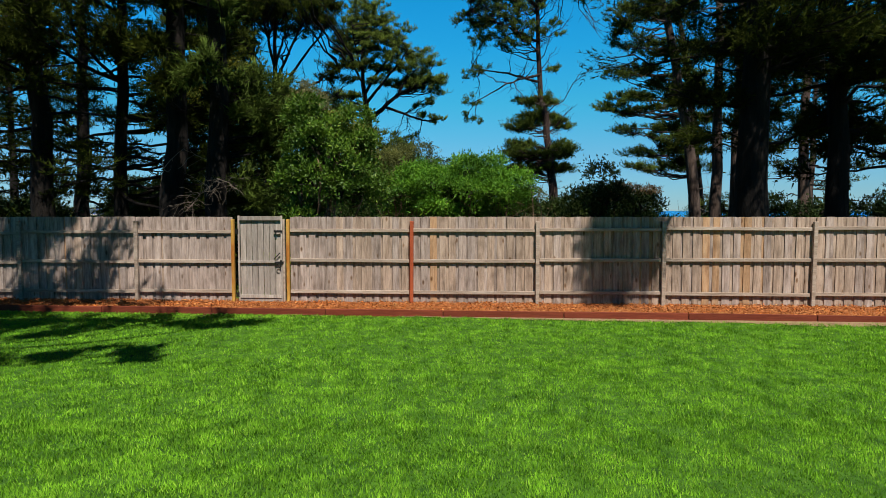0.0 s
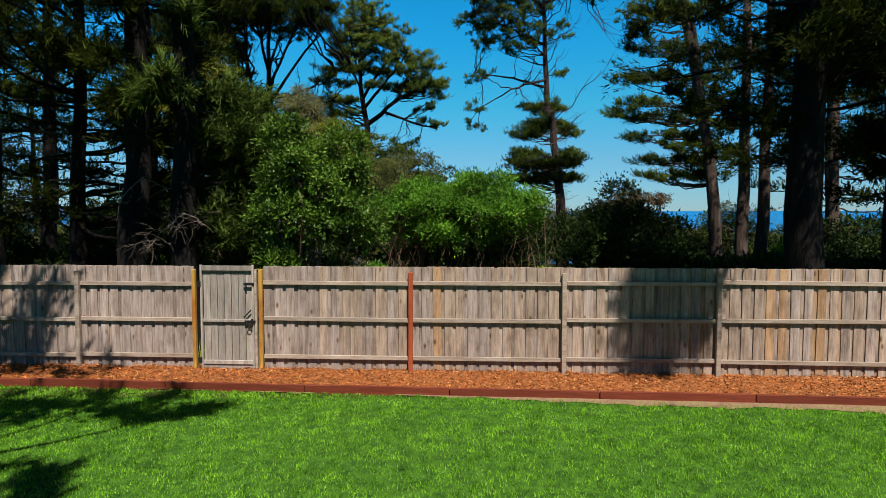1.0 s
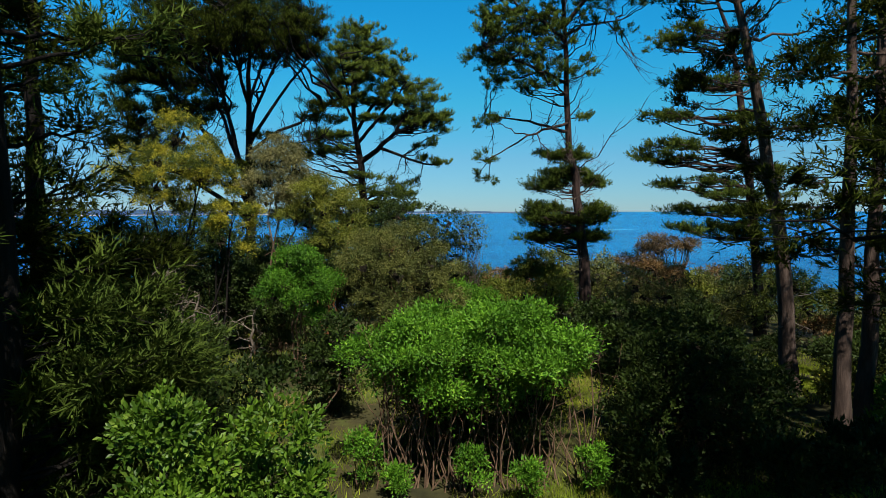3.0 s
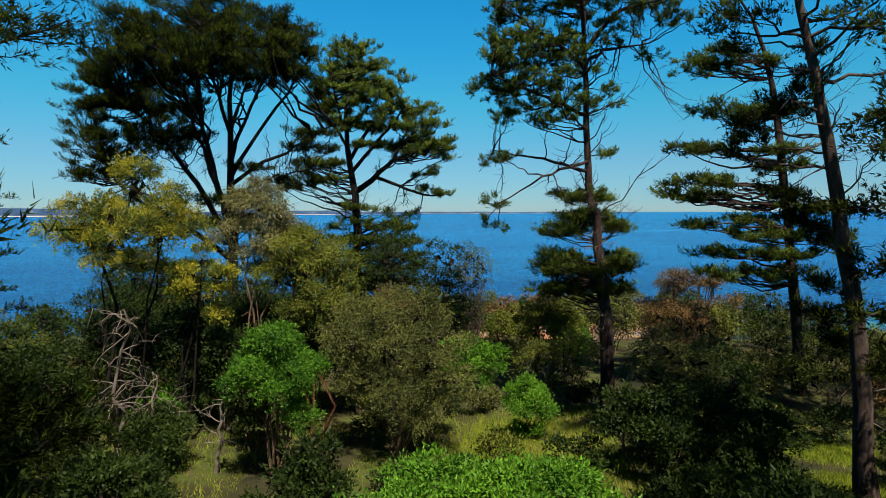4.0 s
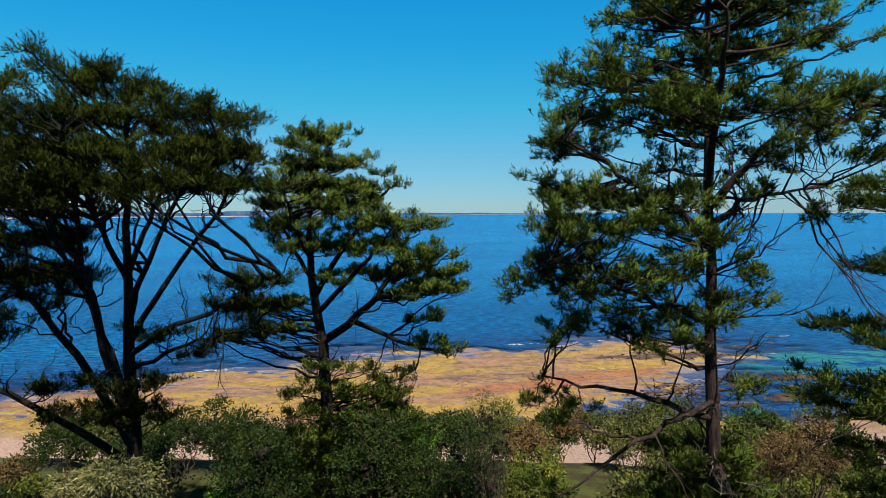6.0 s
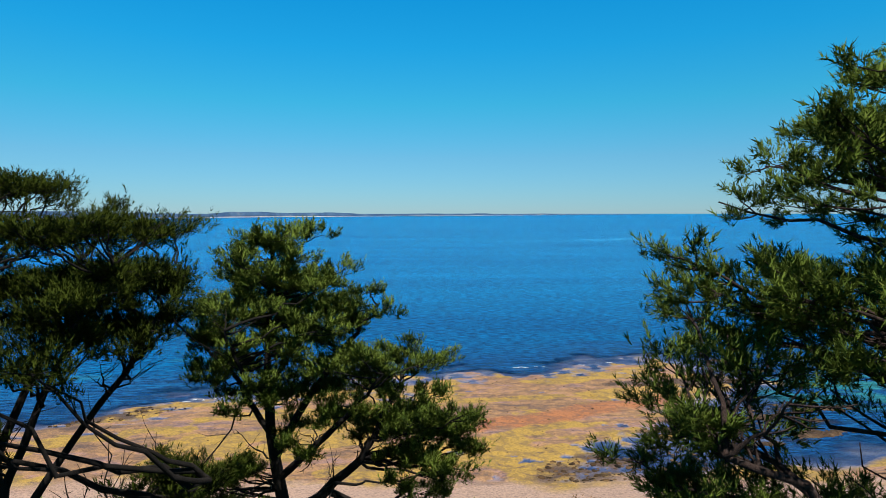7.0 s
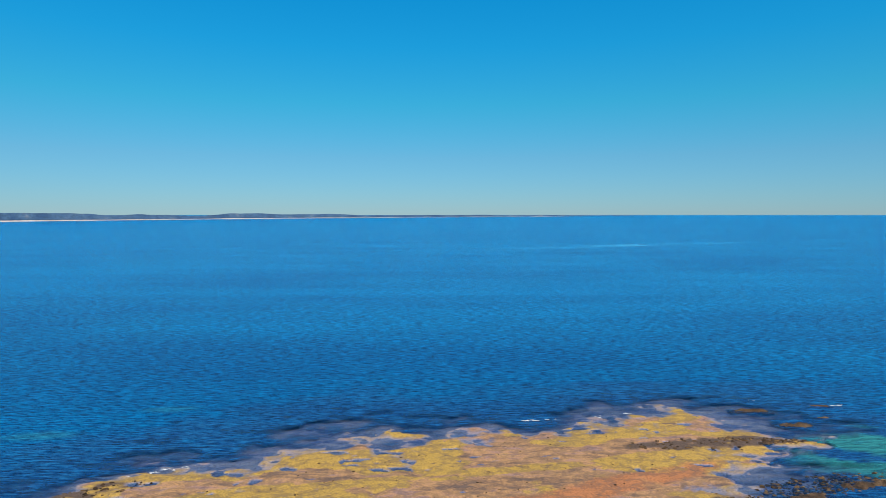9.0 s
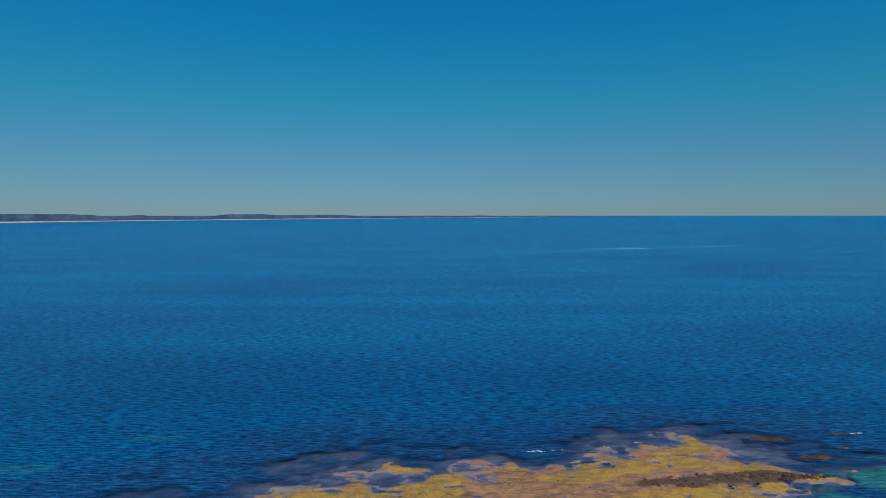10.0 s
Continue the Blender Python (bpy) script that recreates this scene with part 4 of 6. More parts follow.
def forked_pine():
    x0, y0 = -7.3, 60.3
    t = [at(x0 + 0.2, y0), (x0 + 0.1, y0, 6.7), (x0, y0, 11.0), (x0 - 0.6, y0, 14.9), (x0 - 0.7, y0, 17.8), (x0 - 0.3, y0, 22.4)]
    forks = (
        (0.24, (x0, y0, 11.4), (-5.1, y0 - 0.3, 13.1), (-3.9, y0 - 0.4, 14.6), (-2.8, y0 - 0.5, 16.8)),
        (0.15, (-5.6, y0 - 0.2, 12.5), (-3.6, y0 - 0.6, 11.7), (-1.5, y0 - 0.8, 11.0), (0.0, y0 - 0.9, 11.5)),
        (0.17, (x0 - 0.4, y0, 13.8), (-6.2, y0 + 0.6, 16.4), (-4.8, y0 + 1.0, 18.4), (-3.8, y0 + 1.2, 19.6)),
        (0.16, (x0 - 0.2, y0, 13.0), (-5.0, y0 - 1.4, 15.6), (-3.3, y0 - 2.0, 17.6)),
        (0.14, (x0 - 0.4, y0, 14.4), (-8.8, y0 - 0.6, 16.8), (-10.2, y0 - 1.0, 18.6)),
        (0.12, (x0 - 0.5, y0, 15.6), (-8.2, y0 - 2.0, 17.6), (-8.4, y0 - 3.2, 19.4)),
    )
    rng = rng_of(17)
    crown = ((-8.6, -6.4, 21.8, 23.0), (-9.8, -4.8, 20.4, 21.8), (-10.8, -4.0, 18.8, 20.4), (-10.9, -7.6, 17.4, 18.6))
    side = ((-6.2, -1.6, 17.3, 18.6), (-9.3, -2.6, 16.2, 17.4), (-3.8, 0.7, 14.4, 16.0), (-7.6, -2.4, 14.9, 15.8), (-2.7, 0.3, 11.2, 12.2), (-3.0, -0.4, 12.6, 13.8), (-10.6, -8.2, 13.4, 14.6), (-12.0, -9.6, 12.4, 13.6), (-13.6, -11.2, 11.4, 12.6))
    low = ((-8.8, -5.4, 9.2, 10.8), (-5.4, -2.0, 8.8, 10.4), (-9.8, -7.8, 8.4, 9.6), (-9.8, -1.4, 6.6, 8.4), (-6.6, -2.4, 8.4, 9.8), (-9.8, -1.4, 4.4, 6.4), (-9.0, -2.4, 2.6, 4.4))
    pads = plates(rng, crown, y0, 0.55, 3.0, 0.85, 17, 1.05) + plates(rng, side, y0 - 0.5, 0.45, 2.6, 0.8, 17, 1.05) + plates(rng, low, y0 - 0.4, 0.35, 2.4, 1.0, 16, 1.15) + plates(rng, ((-2.6, 0.1, 14.6, 16.8),), y0 - 2.8, 0.6, 1.2, 0.85, 17, 1.05)
    wide = ((13.4, -8.6), (16.2, -9.6), (17.4, -11.0), (19.0, -10.8), (21.2, -10.0), (22.9, -8.6)), ((13.4, -0.4), (15.4, 0.6), (17.8, -0.8), (19.5, -2.6), (21.4, -4.6), (22.9, -6.4))
    pads += [(None, p, 0.8, 0.45, 17) for p in inside(rng, 74, wide[0], wide[1], 14.2, 22.6, y0 - 0.3, 3.4, 1.05, lambda x, z: not (-8.8 < x < -3.2 and z < 16.0))]
    spokes = [np.array([rng.uniform(-10.5, -1.5), y0 + rng.uniform(-2.5, 2.5), rng.uniform(9.0, 16.5)]) for _ in range(34)]
    pads += plates(rng_of(19), ((-12.6, -7.8, 12.2, 14.2),), y0 - 1.5, 0.7, 1.8, 0.9, 17, 1.05)
    pine("forked sunlit pine with a crooked trunk on the bluff", t, 0.44, pads, M_PINE2, M_BARK, 18, shoots=7, hairs=13, shoot=0.30, hair=0.14, width=0.031, clump=0.45, bare=12, forks=forks, spokes=spokes, group="bluff pines", upright=1.35, rise=0.4)


forked_pine()


def open_pine():
    y0 = 46.3
    t = [at(8.7, y0), (8.4, y0, 4.0), (7.9, y0, 8.0), (7.3, y0, 12.1), (7.0, y0, 18.9), (6.8, y0, 26.6)]
    forks = (
        (0.13, (7.1, y0, 17.8), (8.2, y0 + 0.5, 18.6), (10.4, y0 + 1.0, 19.0)),
        (0.14, (7.0, y0, 18.4), (8.6, y0 - 0.4, 20.4), (12.2, y0 - 0.6, 21.2)),
        (0.14, (7.1, y0, 17.4), (5.2, y0 - 0.8, 18.8), (2.4, y0 - 1.6, 20.2)),
        (0.12, (7.2, y0, 15.0), (5.0, y0 - 0.6, 15.8), (2.0, y0 - 1.2, 16.8)),
        (0.11, (7.4, y0, 12.0), (5.0, y0 + 0.3, 12.7), (2.2, y0 + 0.5, 13.2)),
        (0.10, (7.4, y0, 12.6), (5.2, y0 - 0.8, 11.9), (2.4, y0 - 1.4, 10.3)),
        (0.12, (7.0, y0, 19.0), (6.4, y0 - 2.0, 21.4), (6.0, y0 - 3.0, 23.2)),
    )
    rng = rng_of(27)
    crown = ((5.8, 8.4, 25.8, 27.2), (4.4, 9.6, 24.6, 25.8), (3.8, 6.6, 23.8, 24.9), (7.0, 10.4, 23.2, 25.0), (2.7, 5.4, 21.9, 23.2), (2.5, 7.0, 20.9, 22.1), (7.2, 12.6, 21.2, 22.4))
    left = ((1.5, 3.6, 20.1, 21.1), (1.3, 6.6, 17.9, 19.4), (1.5, 6.8, 16.2, 17.6), (0.5, 3.4, 15.8, 17.0), (2.6, 6.4, 14.6, 15.8), (1.9, 2.9, 14.8, 15.6), (1.1, 3.6, 12.3, 13.7), (1.2, 3.0, 9.2, 11.2))
    right = ((7.4, 9.2, 18.9, 20.6), (9.4, 11.4, 18.2, 19.2), (11.2, 13.2, 20.4, 21.0), (7.3, 9.1, 16.6, 17.2), (7.6, 9.3, 15.8, 16.3), (7.8, 8.7, 12.8, 13.7))
    low = ((5.6, 9.0, 9.6, 11.4), (4.6, 7.4, 7.4, 9.6), (7.9, 10.4, 7.4, 9.8), (4.2, 10.4, 5.6, 7.4))
    pads = plates(rng, crown, y0, 0.6, 3.4, 0.75, 12, 1.0) + plates(rng, left, y0 - 0.6, 0.5, 2.8, 0.7, 12, 1.0) + plates(rng, right, y0, 0.45, 2.0, 0.65, 11, 0.95) + plates(rng, low, y0 + 1.0, 0.5, 1.8, 0.9, 17, 0.85)
    wide = ((19.4, 2.2), (20.4, 1.8), (21.6, 2.4), (23.0, 2.4), (24.0, 3.6), (25.2, 4.6), (26.6, 6.0)), ((19.4, 12.4), (21.0, 13.0), (23.0, 12.0), (25.0, 10.4), (26.6, 8.4))
    pads += [(None, p, 0.72, 0.38, 12) for p in inside(rng, 100, wide[0], wide[1], 19.6, 26.2, y0, 3.6, 0.9)]
    pads += [(None, p, 0.7, 0.40, 12) for p in inside(rng, 44, ((15.0, 1.6), (16.6, 1.0), (19.4, 1.4)), ((15.0, 7.4), (17.4, 7.6), (19.4, 6.8)), 15.0, 19.2, y0 - 0.8, 3.0, 1.0)]
    spokes = [np.array([7.2 + float(np.clip(rng.normal(0, 2.2), -4.4, 4.4)), y0 + rng.uniform(-2.5, 2.5), rng.uniform(9.5, 22.0)]) for _ in range(64)]
    more = rng_of(29)
    pads += plates(more, low, y0 + 1.0, 0.4, 1.8, 0.95, 17, 0.95) + plates(more, ((2.2, 4.6, 21.9, 23.2), (5.0, 7.4, 21.6, 23.4)), y0 - 0.2, 0.9, 1.6, 0.7, 14, 1.0)
    pine("tall open pine with dead twigs low on its trunk", t, 0.42, pads, M_PINE2, M_REDBARK, 28, shoots=7, hairs=14, shoot=0.24, hair=0.13, width=0.024, clump=0.55, bare=60, forks=forks, group="bluff pines", thin=0.9, spokes=spokes, upright=0.8)


open_pine()


def side_pines():
    # a sparse pine with drooping limbs
    y0 = 51.4
    t = [at(22.2, y0), (21.4, y0, 7.0), (20.3, y0, 14.8), (19.8, y0, 17.7), (18.8, y0, 21.0), (17.4, y0, 23.4)]
    rng = rng_of(37)
    rows = ((16.6, 18.2, 22.6, 23.7), (15.8, 17.6, 21.2, 22.4), (13.7, 17.8, 18.6, 20.2), (17.4, 20.4, 18.8, 20.0), (14.4, 22.2, 15.9, 17.0), (13.2, 17.2, 13.9, 14.5), (18.4, 22.3, 12.7, 14.4), (12.7, 17.3, 10.9, 12.5), (13.5, 16.5, 8.9, 9.9), (16.7, 20.8, 8.4, 10.0), (20.4, 24.0, 8.4, 10.8), (15.0, 23.0, 6.0, 8.0))
    pads = plates(rng, rows, y0, 0.55, 2.6, 0.95, 14, 1.2)
    pine("sparse pine with drooping limbs on the bluff", t, 0.36, pads, M_PINE2, M_REDBARK, 38, shoots=7, hairs=9, shoot=0.36, hair=0.17, width=0.045, bare=14, group="bluff pines", rise=0.12, spokes=[np.array([19.6 + rng.normal(0, 2.4), y0 + rng.uniform(-2, 2), rng.uniform(9, 20)]) for _ in range(26)])
    # the leaning pine
    t = [at(14.6, 34.4), (13.8, 34.4, 6.5), (12.4, 34.3, 13.0), (11.4, 34.2, 17.0), (10.0, 34.0, 24.0)]
    rng = rng_of(47)
    pads = [(None, tip, w, 0.4 * w, 14) for _, tip, w in whorls(rng, t, 0.66, 0.97, 26, lambda u: 4.4 - 2.2 * u, 0.05, (0.3, 0))]
    # dense crown above the view, added to darken the bush floor beyond
    pads += [(None, np.array([rng.uniform(9.0, 18.0), 34.0 + rng.uniform(-3.6, 3.6), rng.uniform(18.6, 24.5)]), 1.4, 0.6, 18) for _ in range(46)]
    # dark boughs that hang below the crown
    for x, z in ((12.2, 14.3), (11.6, 13.6), (10.6, 12.9), (10.2, 12.4), (11.8, 10.4), (12.4, 9.6), (13.4, 9.2), (14.0, 8.4), (13.6, 7.2), (14.6, 6.4), (14.2, 5.2), (15.4, 6.6), (15.8, 5.0), (13.2, 6.0), (15.6, 8.2), (16.4, 9.2), (16.4, 7.0)):
        pads += [(None, np.array([x + rng.uniform(-0.4, 0.4), 35.6 + rng.uniform(-0.8, 1.2), z + rng.uniform(-0.3, 0.3)]), 0.75, 0.42, 16) for _ in range(2)]
    pine("leaning pine with a dark bare trunk", t, 0.36, pads, M_PINE, M_GREYBARK, 48, shoots=8, hairs=7, shoot=0.36, hair=0.17, width=0.046, group="bluff pines", bare=12, spokes=[np.array([rng.uniform(9.5, 15.5), 34.2 + rng.uniform(-1, 1), rng.uniform(11, 17)]) for _ in range(12)])
    # the twin trunks
    for k, (x, y) in enumerate(((12.9, 28.6), (13.9, 28.9))):
        t = tall(x, y, 23, (0.2 * k, 0.3))
        pads = [(u, tip, 1.1 * w, 0.5 * w, 13) for u, tip, w in whorls(rng_of(57 + k), t, 0.24, 0.97, 32, lambda u: 2.5 + 0.8 * math.sin(u * 3), -0.05)]
        pine("twin grey-barked pine with dense dark foliage", t, 0.30, pads, M_PINE, M_GREYBARK, 58 + k, shoots=8, hairs=7, shoot=0.36, hair=0.2, width=0.055, upright=0.4, group="bluff pines", along_limb=0.7)
    for k, (x, y, top) in enumerate(((19.5, 33.0, 22), (24.0, 40.0, 22), (29.0, 48.0, 20), (25.0, 28.0, 22), (-24.0, 30.0, 20), (-31.0, 44.0, 20), (33.0, 36.0, 20), (-36.0, 56.0, 19))):
        t = tall(x, y, top, (0.5 * (-1) ** k, 0.3))
        wide = 4.2 if k else 2.2
        pads = [(u, tip, 1.2 * w, 0.5 * w, 11) for u, tip, w in whorls(rng_of(77 + k), t, 0.22 if k else 0.55, 0.97, 30, lambda u: wide * (1.05 - 0.6 * u), 0.0)]
        pads += [(None, tip, 1.5, 0.6, 16 if k else 4) for _, tip, _ in whorls(rng_of(177 + k), t, 0.6, 0.97, 18, lambda u: wide * 0.86, 0.0)]
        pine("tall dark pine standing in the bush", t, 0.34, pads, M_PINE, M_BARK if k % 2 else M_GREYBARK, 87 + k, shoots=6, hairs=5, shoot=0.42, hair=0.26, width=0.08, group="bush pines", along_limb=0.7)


side_pines()


# ---- shrubs and small trees ----
def shrubs():
    bush("large glossy broad-leaved shrub just behind the fence", (-3.0, 15.4, 2.45), (1.5, 1.15, 3.0), M_GLOSS, 30000, 0.085, 0.046, 52, 101, stems=10, swell=0.8, broad=True, sprig=16)
    bush("wide bright green shrub with bare brown stems beneath", (0.75, 26.0, 2.75), (3.8, 2.2, 1.75), M_BRIGHT, 60000, 0.12, 0.05, 90, 102, stems=70, foot=(0.7, 25.2, -0.45), spread=3.0, thick=0.42)
    bush("broad grey-green shrub in the bush", (-2.4, 39.0, 3.0), (3.3, 2.6, 4.0), M_GREYGREEN, 52000, 0.10, 0.05, 80, 103)
    bush("round bright green shrub in the bush", (-6.9, 35.9, 3.2), (1.9, 1.7, 2.6), M_BRIGHT, 30000, 0.105, 0.05, 44, 104, swell=0.9)
    bush("wattle tree covered in yellow blossom", (-14.2, 40.0, 8.4), (3.5, 2.6, 3.5), M_WATTLE, 56000, 0.10, 0.045, 46, 105, stem=M_BARK, stems=4, thick=0.6, foot=(-15.0, 40.0, float(land(-15.0, 40.0))), category="tree", name="wattle_tree", swell=0.9)
    bush("wattle tree with yellow blossom low on its side", (-11.4, 40.6, 6.2), (2.0, 1.6, 2.6), M_WATTLE, 18000, 0.10, 0.045, 26, 125, stem=M_BARK, thick=0.6, stems=3, foot=(-12.4, 40.6, float(land(-12.4, 40.6))), category="tree", name="wattle_tree", swell=0.85)
    bush("small gum tree with grey-green hanging leaves", (-9.8, 44.0, 8.4), (2.5, 2.0, 3.3), M_GUM, 30000, 0.16, 0.04, 44, 106, stem=M_STEM, thick=0.5, stems=4, hang=0.8, category="tree", name="gum_tree", swell=0.9)
    bush("bushy gum tree with olive leaves", (-6.7, 42.0, 6.2), (2.7, 2.0, 3.0), M_OLIVE, 30000, 0.14, 0.045, 46, 107, stem=M_REDSTEM, stems=3, thick=0.6, hang=0.5, category="tree", name="gum_tree", swell=0.9)
    bush("small bright green young shrub", (3.4, 41.2, 0.5), (1.2, 1.1, 1.9), M_BRIGHT, 12000, 0.12, 0.05, 26, 108)
    # added dark fill in place of the shade under the bright shrub
    bush("dark leaf fill standing in for shade among the bare stems", (0.75, 26.9, 0.9), (3.3, 1.2, 1.5), M_DARK, 12000, 0.12, 0.06, 40, 127)
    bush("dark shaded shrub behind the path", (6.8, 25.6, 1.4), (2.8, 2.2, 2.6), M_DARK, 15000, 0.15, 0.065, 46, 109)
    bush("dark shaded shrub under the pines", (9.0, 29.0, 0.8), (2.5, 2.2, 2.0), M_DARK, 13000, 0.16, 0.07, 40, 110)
    bush("bright green low shrub on the bluff", (0.9, 48.6, 0.8), (2.6, 1.9, 1.8), M_BRIGHT, 11000, 0.17, 0.075, 36, 111)
    bush("rusty brown she-oak shrub on the bluff", (-3.6, 52.0, 2.2), (2.4, 1.8, 3.0), M_RUST, 11000, 0.24, 0.05, 36, 112)
    bush("olive green shrub on the bluff", (6.8, 53.4, 2.2), (2.2, 1.8, 2.4), M_OLIVE, 10000, 0.18, 0.08, 34, 113)
    bush("rusty brown shrub on the bluff", (14.5, 53.6, 2.2), (2.8, 1.8, 2.6), M_RUST, 10000, 0.15, 0.06, 34, 114)
    bush("rusty flat-topped shrub on bare forked stems", (19.6, 62.0, 3.8), (3.2, 2.2, 1.3), M_RUST, 9000, 0.15, 0.06, 30, 126, stem=M_STEM, stems=14, foot=(19.6, 62.0, float(land(19.6, 62.0))))
    bush("bare grey twiggy shrub on the bluff", (1.9, 64.8, 4.4), (2.0, 1.5, 3.0), M_GREYGREEN, 4500, 0.14, 0.045, 40, 115, stem=M_GREYBARK, stems=34, spread=0.5, thick=0.35)
    # added dark backing, so the bright shrub's inside looks shaded
    bush("dark shrub added behind the bright one to deepen its shade", (0.8, 29.0, 1.2), (3.6, 1.4, 2.0), M_DARK, 14000, 0.16, 0.07, 44, 116)
    for k, (x, y, r, h) in enumerate(((-18.4, 46.5, 2.4, 7.4), (-14.6, 47.5, 2.2, 7.8), (-11.6, 48.5, 2.0, 6.2), (-20.6, 41.0, 2.2, 5.0), (-16.2, 42.0, 2.0, 5.2), (-17.8, 39.0, 1.9, 4.6), (-13.2, 42.8, 2.2, 6.4), (-11.0, 42.4, 1.9, 5.2), (-8.9, 39.8, 1.7, 4.2), (-5.0, 45.5, 2.2, 6.0), (-11.9, 37.0, 1.5, 2.4), (-4.2, 57.2, 2.4, 11.6), (-0.8, 58.4, 2.0, 9.6), (-9.8, 56.6, 2.4, 10.8), (-12.6, 52.0, 2.0, 8.0), (-18.2, 50.5, 2.4, 9.0), (-21.5, 53.0, 2.2, 8.0), (-7.6, 46.5, 1.9, 5.6))):
        z = float(land(x, y))
        bush("dark green bushy tree below the pines", (x, y, z + h * 0.52), (r, r, h * 0.5), M_DARK, int(4200 * r), 0.17, 0.075, 40, 230 + k, stems=4, category="tree", name="bushy_tree", group="bushy trees")
    # the dark leaf colour carries much of the pines' shade here
    for k, (x, y, r, h) in enumerate(((5.2, 23.8, 1.1, 1.6), (8.4, 23.2, 1.5, 1.9), (11.4, 24.6, 1.6, 1.8), (14.6, 25.4, 1.6, 1.6), (6.6, 29.5, 1.9, 3.4), (17.4, 27.0, 1.8, 2.0), (10.8, 33.4, 1.2, 1.3), (7.0, 36.5, 2.0, 3.8), (10.2, 40.0, 2.0, 3.4), (20.0, 31.0, 2.0, 2.6), (19.5, 38.0, 1.8, 2.0), (12.8, 43.0, 2.0, 3.0), (15.5, 48.0, 2.2, 3.6), (-8.4, 21.0, 1.5, 2.2), (-11.4, 22.0, 1.8, 2.4), (-14.6, 22.6, 1.8, 2.8), (-6.2, 25.5, 2.0, 3.6), (-9.5, 28.5, 2.0, 4.0), (-5.0, 30.5, 1.8, 4.0), (-18.5, 25.0, 2.0, 3.0), (-13.5, 30.0, 2.0, 4.0), (10.4, 35.4, 1.7, 2.2), (12.6, 37.6, 1.8, 2.4), (8.8, 37.4, 1.5, 2.0), (13.6, 40.2, 1.7, 2.4), (17.6, 35.0, 1.8, 2.6), (-10.6, 30.6, 1.9, 3.2), (-15.8, 31.6, 2.0, 3.6), (17.6, 31.0, 1.9, 3.8), (20.6, 32.5, 2.0, 4.0), (23.6, 32.0, 2.0, 4.2), (27.0, 35.0, 2.2, 4.6))):
        z = float(land(x, y))
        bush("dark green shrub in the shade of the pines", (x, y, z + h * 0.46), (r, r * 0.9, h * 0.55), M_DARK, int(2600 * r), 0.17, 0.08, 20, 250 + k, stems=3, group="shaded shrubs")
    for k, (x, y, h) in enumerate(((-1.6, 24.4, 1.0), (1.9, 24.2, 1.2), (0.4, 24.6, 1.5), (3.6, 24.6, 1.4), (-2.6, 24.9, 1.6), (0.2, 21.2, 0.7), (0.9, 21.3, 0.6))):
        z = float(land(x, y))
        bush("small bright green seedling shrub by the path", (x, y, z + h * 0.50), (0.28 * h + 0.06, 0.28 * h + 0.05, h * 0.52), M_BRIGHT if y > 22 else M_OLIVE, 1500 if y > 22 else 420, 0.11, 0.045 if y > 22 else 0.03, 12, 280 + k, stems=3, group="seedling shrubs")
    rng = rng_of(200)
    kinds = ((M_OLIVE, "olive green shrub in the bush"), (M_GREYGREEN, "grey-green shrub in the bush"), (M_DARK, "deep green shrub in the bush"), (M_BRIGHT, "bright green shrub in the bush"), (M_RUST, "rusty brown shrub in the bush"))
    spots = []
    for k in range(96):
        for _ in range(60):
            x, y = rng.uniform(-36, 38), 28 + 58 * rng.random() ** 0.85
            if -2.0 < x < 8 and y < 45 or -18 < x < -4 and y < 44 or x > 8 and y < 44 and rng.random() < 0.6 or any((x - a) ** 2 + (y - b) ** 2 < 7 for a, b in spots):
                continue
            break
        spots.append((x, y))
        r = rng.uniform(1.6, 2.7)
        z = float(land(x, y))
        reach = float(np.interp(y, (28, 44, 60, 72, 86), (3.2, 4.6, 5.2, 5.2, 5.6))) * rng.uniform(0.48, 1.22) * (0.62 if 2.5 < x < 7.5 and y > 48 else 1.0)
        m, text = kinds[rng.choice(5, p=(0.36, 0.24, 0.22, 0.06, 0.12))]
        bush(text, (x, y, z + reach * 0.46), (r, r, reach * 0.56), m, int((2700 if y < 58 else 850) * r), 0.14 if y < 58 else 0.26, 0.066 if y < 58 else 0.13, 22, 300 + k, stems=3, swell=1.15, group="bush shrubs")
    for k in range(34):
        x, y = -34 + 2.05 * k + rng.uniform(-0.9, 0.9), rng.uniform(74, 87)
        r = rng.uniform(1.7, 2.6)
        z = float(land(x, y))
        m, text = kinds[2] if x < -14 or -9 < x < 3 else kinds[rng.choice(5, p=(0.36, 0.24, 0.20, 0.0, 0.20))]
        bush(text.replace("in the bush", "on the brow of the bluff"), (x, y, z + r * 1.1), (r * 1.15, r, r * 1.35), m, int(1400 * r), 0.22, 0.12, 20, 700 + k, stems=3, group="bluff shrubs", swell=1.1)
    low = []
    for k in range(50):
        for _ in range(60):
            x, y = rng.uniform(-24, 26), rng.uniform(26, 52)
            if (x - 14.5) ** 2 + (y - 36) ** 2 < 9 or (x - 9.6) ** 2 + (y - 33.5) ** 2 < 3 or -4 < x < 5 and y < 30 or 1.5 < x < 6 and 37 < y < 45 or any((x - a) ** 2 + (y - b) ** 2 < 4 for a, b in low):
                continue
            break
        low.append((x, y))
        h = rng.uniform(1.0, 2.6)
        z = float(land(x, y))
        m, text = kinds[rng.choice(5, p=(0.36, 0.14, 0.34, 0.1, 0.06))]
